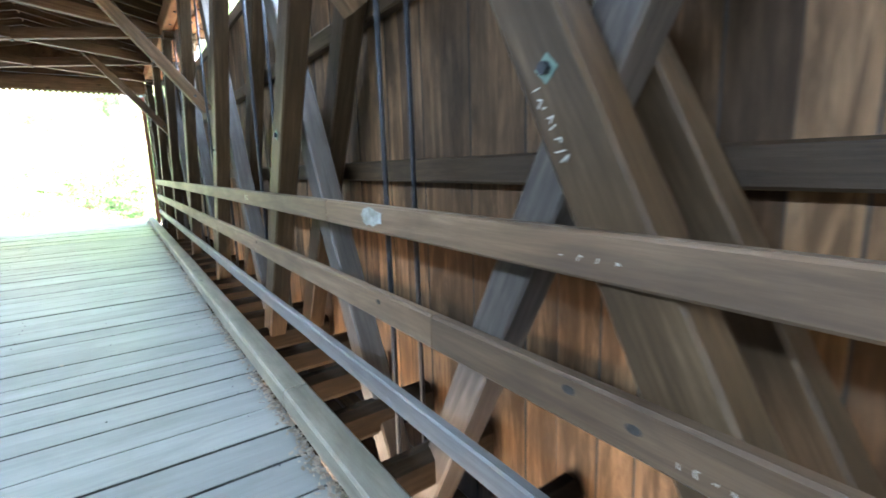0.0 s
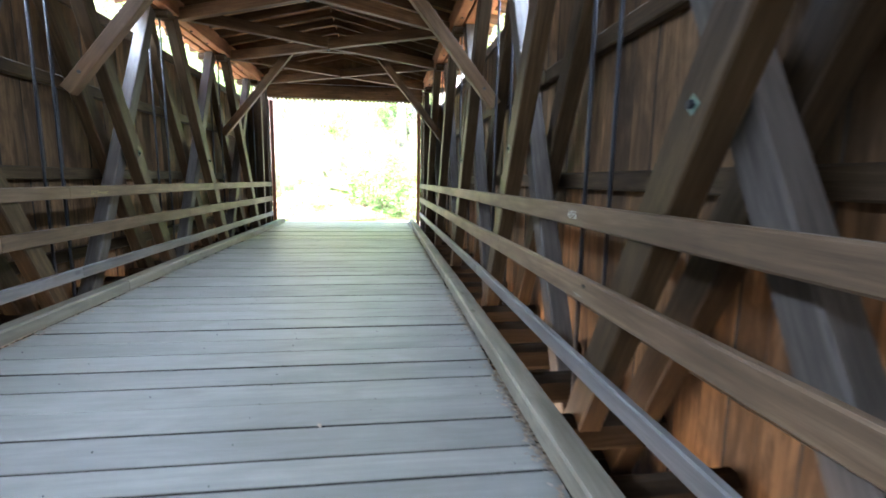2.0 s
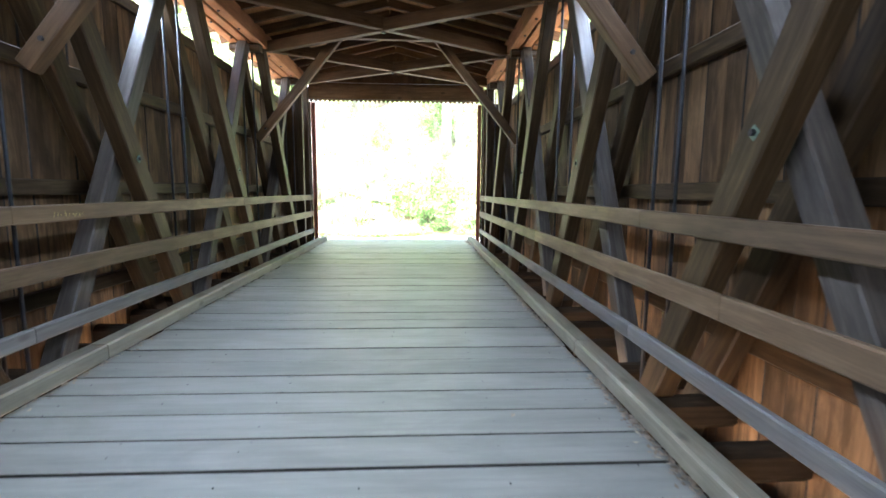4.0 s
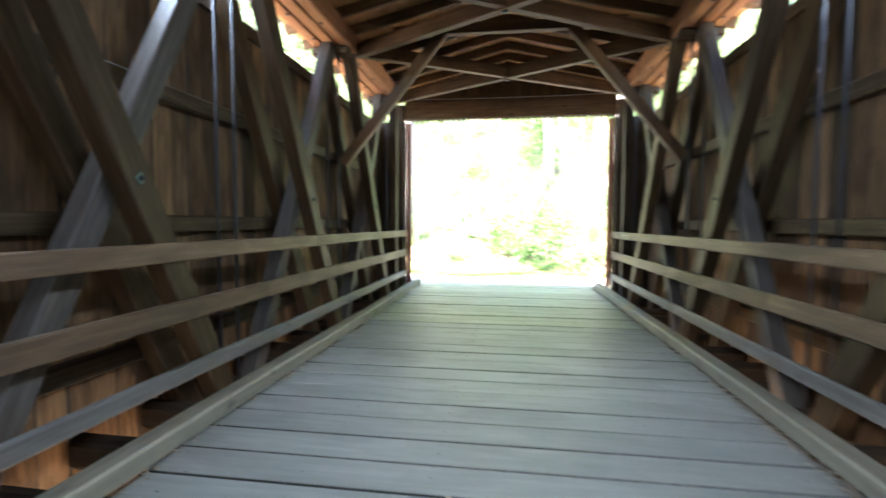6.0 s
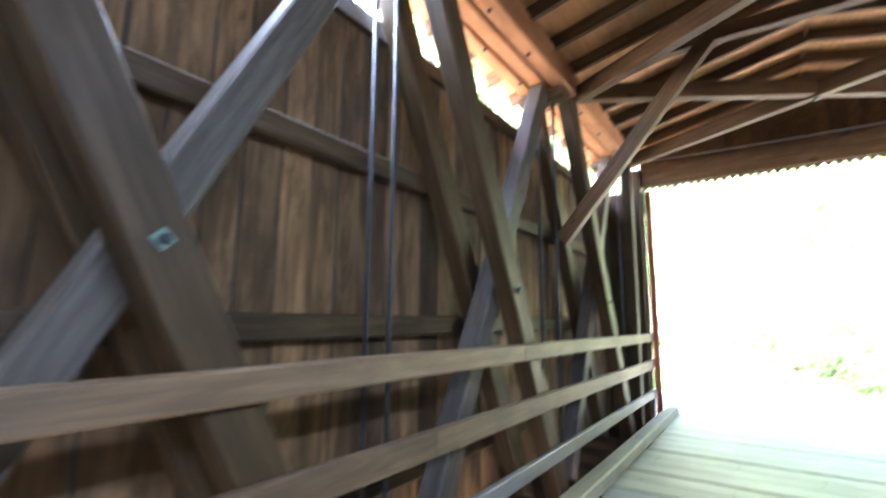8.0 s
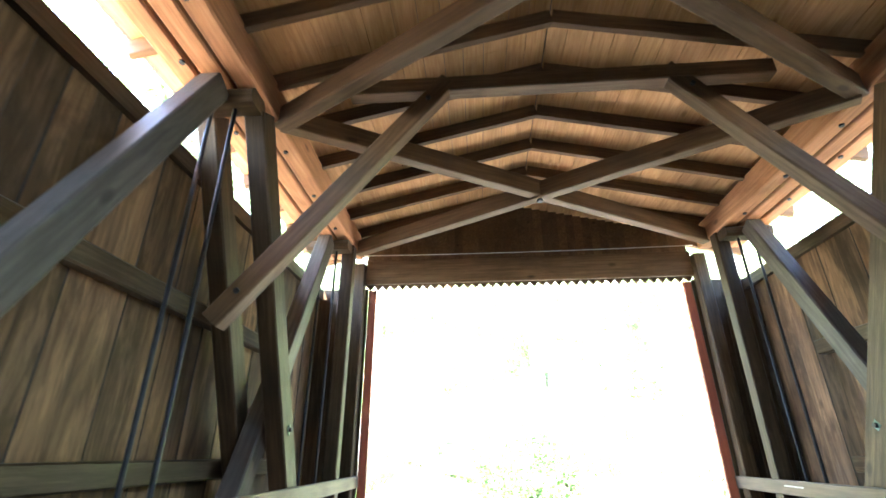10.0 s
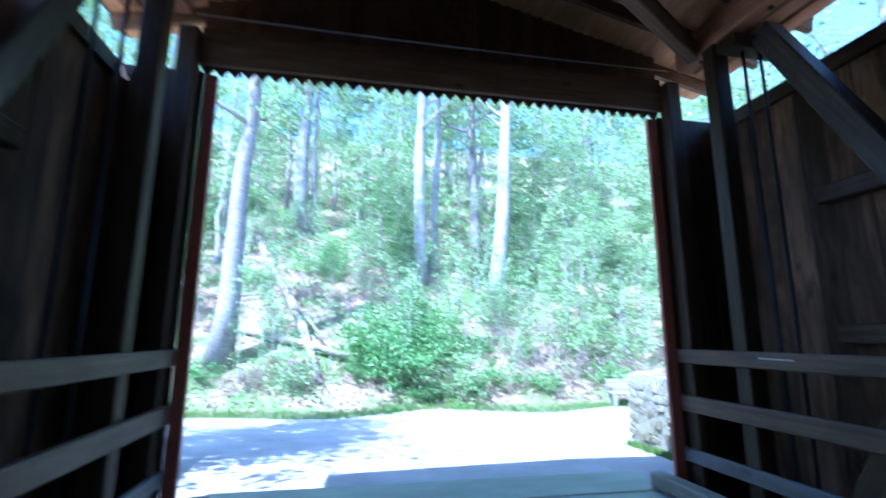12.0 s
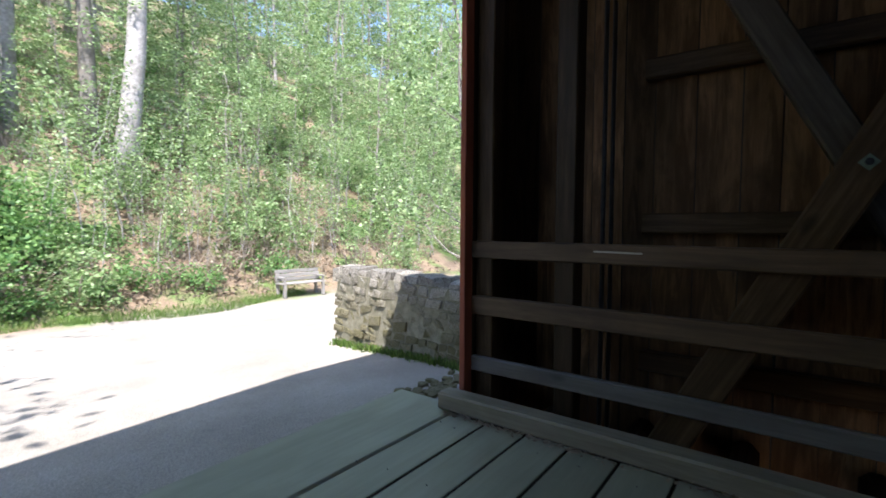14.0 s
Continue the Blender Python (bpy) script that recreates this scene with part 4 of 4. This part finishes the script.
# nail heads on the planks
pieces = []
y = 0.03
while y > -18:
    for x in (-1.75, -1.05, -0.35, 0.35, 1.05, 1.75):
        for dy in (-0.08, -0.23):
            if g.rand() < 0.45:
                continue
            cx, cy, r = x + g.uniform(-0.03, 0.03), y + dy + g.uniform(-0.03, 0.03), 0.0045
            v = [(cx + r * math.cos(k * math.pi / 3), cy + r * math.sin(k * math.pi / 3), z) for z in (0.0, 0.0055) for k in range(6)]
            pieces.append((v, [tuple(range(6, 12))] + [(k, (k + 1) % 6, (k + 1) % 6 + 6, k + 6) for k in range(6)]))
    y -= 0.305
nails = mesh_ob("nail_heads", *joined(pieces), M_IRON)
tagged(nails, "dark nail heads in the deck planks", "nails", kind="stuff")

# thin wire stretched across inside the portal
v, f = tube_data([(-2.35, -0.16, 4.21), (-1.2, -0.16, 4.195), (0, -0.16, 4.19), (1.2, -0.16, 4.195), (2.35, -0.16, 4.21)], [0.006] * 5, 6)
tagged(mesh_ob("wire", v, f, M_ZINC), "thin pale wire stretched across the portal header", "wire")


# chalk marks on rails and braces
def lettering(text, size, m, mat, label):
    cu = bpy.data.curves.new("lettering", "FONT")
    cu.body, cu.size, cu.extrude = text, size, 0.0006
    tmp = new("lettering_source", cu)
    bpy.context.view_layer.update()
    me = bpy.data.meshes.new_from_object(tmp.evaluated_get(bpy.context.evaluated_depsgraph_get()))
    bpy.data.objects.remove(tmp)
    bpy.data.curves.remove(cu)
    me.materials.clear()
    me.materials.append(mat)
    ob = new("chalk_writing", me)
    ob.matrix_basis = m
    return tagged(ob, label, "writing")


right_face = Matrix(((0, 0, -1, 0), (-1, 0, 0, 0), (0, 1, 0, 0), (0, 0, 0, 1)))
lettering("4/16", 0.075, Matrix.Translation((2.2765, -12.26, 1.18)) @ right_face, M_CHALK, "scratched pale numbers 4/16 on the top rail")


def scrawl(points, width, m, label, mat=None):
    """Pale scratched strokes, too rough to read: short flat bars."""
    verts, faces = [], []
    for (x0, y0), (x1, y1) in points:
        d = Vector((x1 - x0, y1 - y0)).normalized()
        n = Vector((-d.y, d.x)) * width / 2
        o = len(verts)
        verts += [(x0 + n.x, y0 + n.y, 0), (x1 + n.x, y1 + n.y, 0), (x1 - n.x, y1 - n.y, 0), (x0 - n.x, y0 - n.y, 0)]
        verts += [(a, b, 0.001) for a, b, c in verts[o:o + 4]]
        faces += [(o, o + 1, o + 2, o + 3), (o + 4, o + 7, o + 6, o + 5), (o, o + 4, o + 5, o + 1), (o + 1, o + 5, o + 6, o + 2), (o + 2, o + 6, o + 7, o + 3), (o + 3, o + 7, o + 4, o)]
    ob = mesh_ob("scratch_marks", verts, faces, mat or M_CHALK, None, m)
    return tagged(ob, label, "scratches", kind="stuff")


def strokes(seed, n, w, h, step):
    r = random.Random(seed)
    out, x = [], 0.0
    for i in range(n):
        a = (x, r.uniform(0, h * 0.4))
        b = (x + r.uniform(-0.3, 1.0) * step, r.uniform(h * 0.55, h))
        out.append((a, b))
        if i % 2:
            out.append((b, (b[0] + step * 0.7, r.uniform(0, h))))
        x += w / n
    return out


left_face = Matrix(((0, 0, 1, 0), (1, 0, 0, 0), (0, 1, 0, 0), (0, 0, 0, 1)))
scrawl(strokes(1, 9, 0.36, 0.06, 0.02), 0.0025, Matrix.Translation((-2.2765, -9.12, 1.165)) @ left_face, "rough yellowish scratches on the top rail", M_YELLOW)
scrawl(strokes(2, 4, 0.25, 0.02, 0.012), 0.003, Matrix.Translation((2.2765, -16.18, 1.185)) @ right_face, "rough pale scratches and chips on the top rail")
scrawl(strokes(4, 4, 0.16, 0.025, 0.012), 0.003, Matrix.Translation((2.2765, -16.55, 0.73)) @ right_face, "pale chips and paint marks on the middle rail")
scrawl(strokes(5, 4, 0.14, 0.022, 0.012), 0.003, Matrix.Translation((2.2765, -12.42, 0.72)) @ right_face, "pale chips on the middle rail")
slope = Matrix.Rotation(radians(-62), 4, "Z")
scrawl(strokes(3, 8, 0.27, 0.045, 0.018), 0.004, Matrix.Translation((2.3275, -16.02, 1.655)) @ right_face @ slope, "rough white scratched letters down a brace")

# worn pale patch and a splinter on the top rail
pr = random.Random(44)
rim = [(0.11 * math.cos(k * math.pi / 9) * (1 + 0.18 * pr.uniform(-1, 1)), 0.043 * math.copysign(abs(math.sin(k * math.pi / 9)) ** 0.5, math.sin(k * math.pi / 9)) * (1 + 0.2 * pr.uniform(-1, 1))) for k in range(18)]
worn = mesh_ob("worn_patch", [(x, y, 0) for x, y in rim] + [(x * 0.97, y * 0.97, 0.001) for x, y in rim], [tuple(range(18, 36))] + [(k, (k + 1) % 18, (k + 1) % 18 + 18, k + 18) for k in range(18)], M_PALE, None, Matrix.Translation((2.2765, -14.99, 1.215)) @ right_face)
tagged(worn, "worn pale paint patch on the top rail", "paint patch")
scrawl([((0.0, 0.0), (0.31, -0.004))], 0.012, Matrix.Translation((2.2765, -0.97, 1.222)) @ right_face, "long pale splinter mark on the top rail")
# dark knots on the middle rail
for y, z in ((-16.22, 0.80), (-16.43, 0.775), (-12.55, 0.80), (-15.02, 0.79)):
    v = [(0, 0.024 * math.cos(k * math.pi / 5), 0.014 * math.sin(k * math.pi / 5)) for k in range(10)] + [(-0.0015, 0.02 * math.cos(k * math.pi / 5), 0.011 * math.sin(k * math.pi / 5)) for k in range(10)]
    ob = mesh_ob("wood_knot", v, [tuple(range(10, 20))] + [(k, (k + 1) % 10, (k + 1) % 10 + 10, k + 10) for k in range(10)], M_EDGE, None, Matrix.Translation((2.2772, y, z)))
    tagged(ob, "dark knot in the middle rail board", "knot", "rail knots")
# a dry leaf and small crumbs on the deck
for x, y, a in ((0.75, -12.55, 0.4), (0.35, -13.6, 2.0), (-0.2, -8.3, 1.1), (1.2, -10.2, 2.6), (-0.7, -5.6, 0.2)):
    v = [(0, -0.03, 0.003), (0.014, 0, 0.012), (0, 0.035, 0.004), (-0.014, 0, 0.01), (0, 0, 0.005)]
    ob = mesh_ob("dry_leaf", v, [(0, 1, 4), (1, 2, 4), (2, 3, 4), (3, 0, 4)], M_TWIG, None, Matrix.Translation((x, y, 0.004)) @ Matrix.Rotation(a, 4, "Z"))
    tagged(ob, "small curled dry leaf on the deck", "leaf", "dry leaves")

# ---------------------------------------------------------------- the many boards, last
sill = timber("plank", (-2.1, 0.285, -0.036), (2.1, 0.285, -0.036), 0.63, 0.075, M_DECK_BOUNCE, floor, across=(0, 1, 0), ch=0.012)
y, n = -0.04, 0
while y > -29.3:
    w = 0.22 if -13.2 < y < -12.8 else 0.305
    r = rng.uniform(-0.02, 0.02)
    dz = rng.choice((0.0, 0.002, 0.004, -0.003))
    timber("plank", (-1.96 + r, y - w / 2, -0.038 + dz), (1.945 + r, y - w / 2, -0.038 + dz), w - 0.018, 0.076, M_DECK_BOUNCE if y > -4 else M_DECK, floor, across=(0, 1, 0), ch=0.004, edge="x")
    y -= w

SLITS = {-1: ((-8.38, 0.0155), (-8.70, 0.0125), (-7.16, 0.0135), (-7.78, 0.0125)), 1: ((-12.9, 0.0105),)}
for side, wall in ((-1, wall_left), (1, wall_right)):
    y = 0.003
    cuts = sorted([c for c, g in SLITS[side]], reverse=True)
    gaps = dict(SLITS[side])
    while y > -29.3:
        w = rng.choice((0.20, 0.225, 0.25, 0.28))
        gap = 0.0
        for c in cuts:
            if y - w < c + 0.12 and y > c + 0.05:
                w, gap = y - c, gaps[c]
        n += 1
        x = 3.016 + 0.006 * (n % 2)
        timber("siding_board", (side * x, y - (w - gap) / 2, -1.15), (side * x, y - (w - gap) / 2, 3.74), 0.028, w + 0.011 - gap, M_SIDING, wall, across=(1, 0, 0), ch=0.009, edge="z")
        y -= w

# unseen strips added outside to block light through parts of the open joints
for y, z0, z1 in ((-8.38, -1.1, 1.35), (-8.38, 2.5, 3.7), (-8.70, 2.4, 3.7), (-8.70, -1.1, 0.5), (-7.16, 2.2, 3.7), (-7.16, -1.1, 0.2), (-7.16, 0.45, 1.6), (-7.78, -1.1, 0.6), (-7.78, 1.05, 3.7)):
    timber("weather_strip", (-3.042, y, z0), (-3.042, y, z1), 0.02, 0.06, M_SIDING, wall_left, ch=0.003)
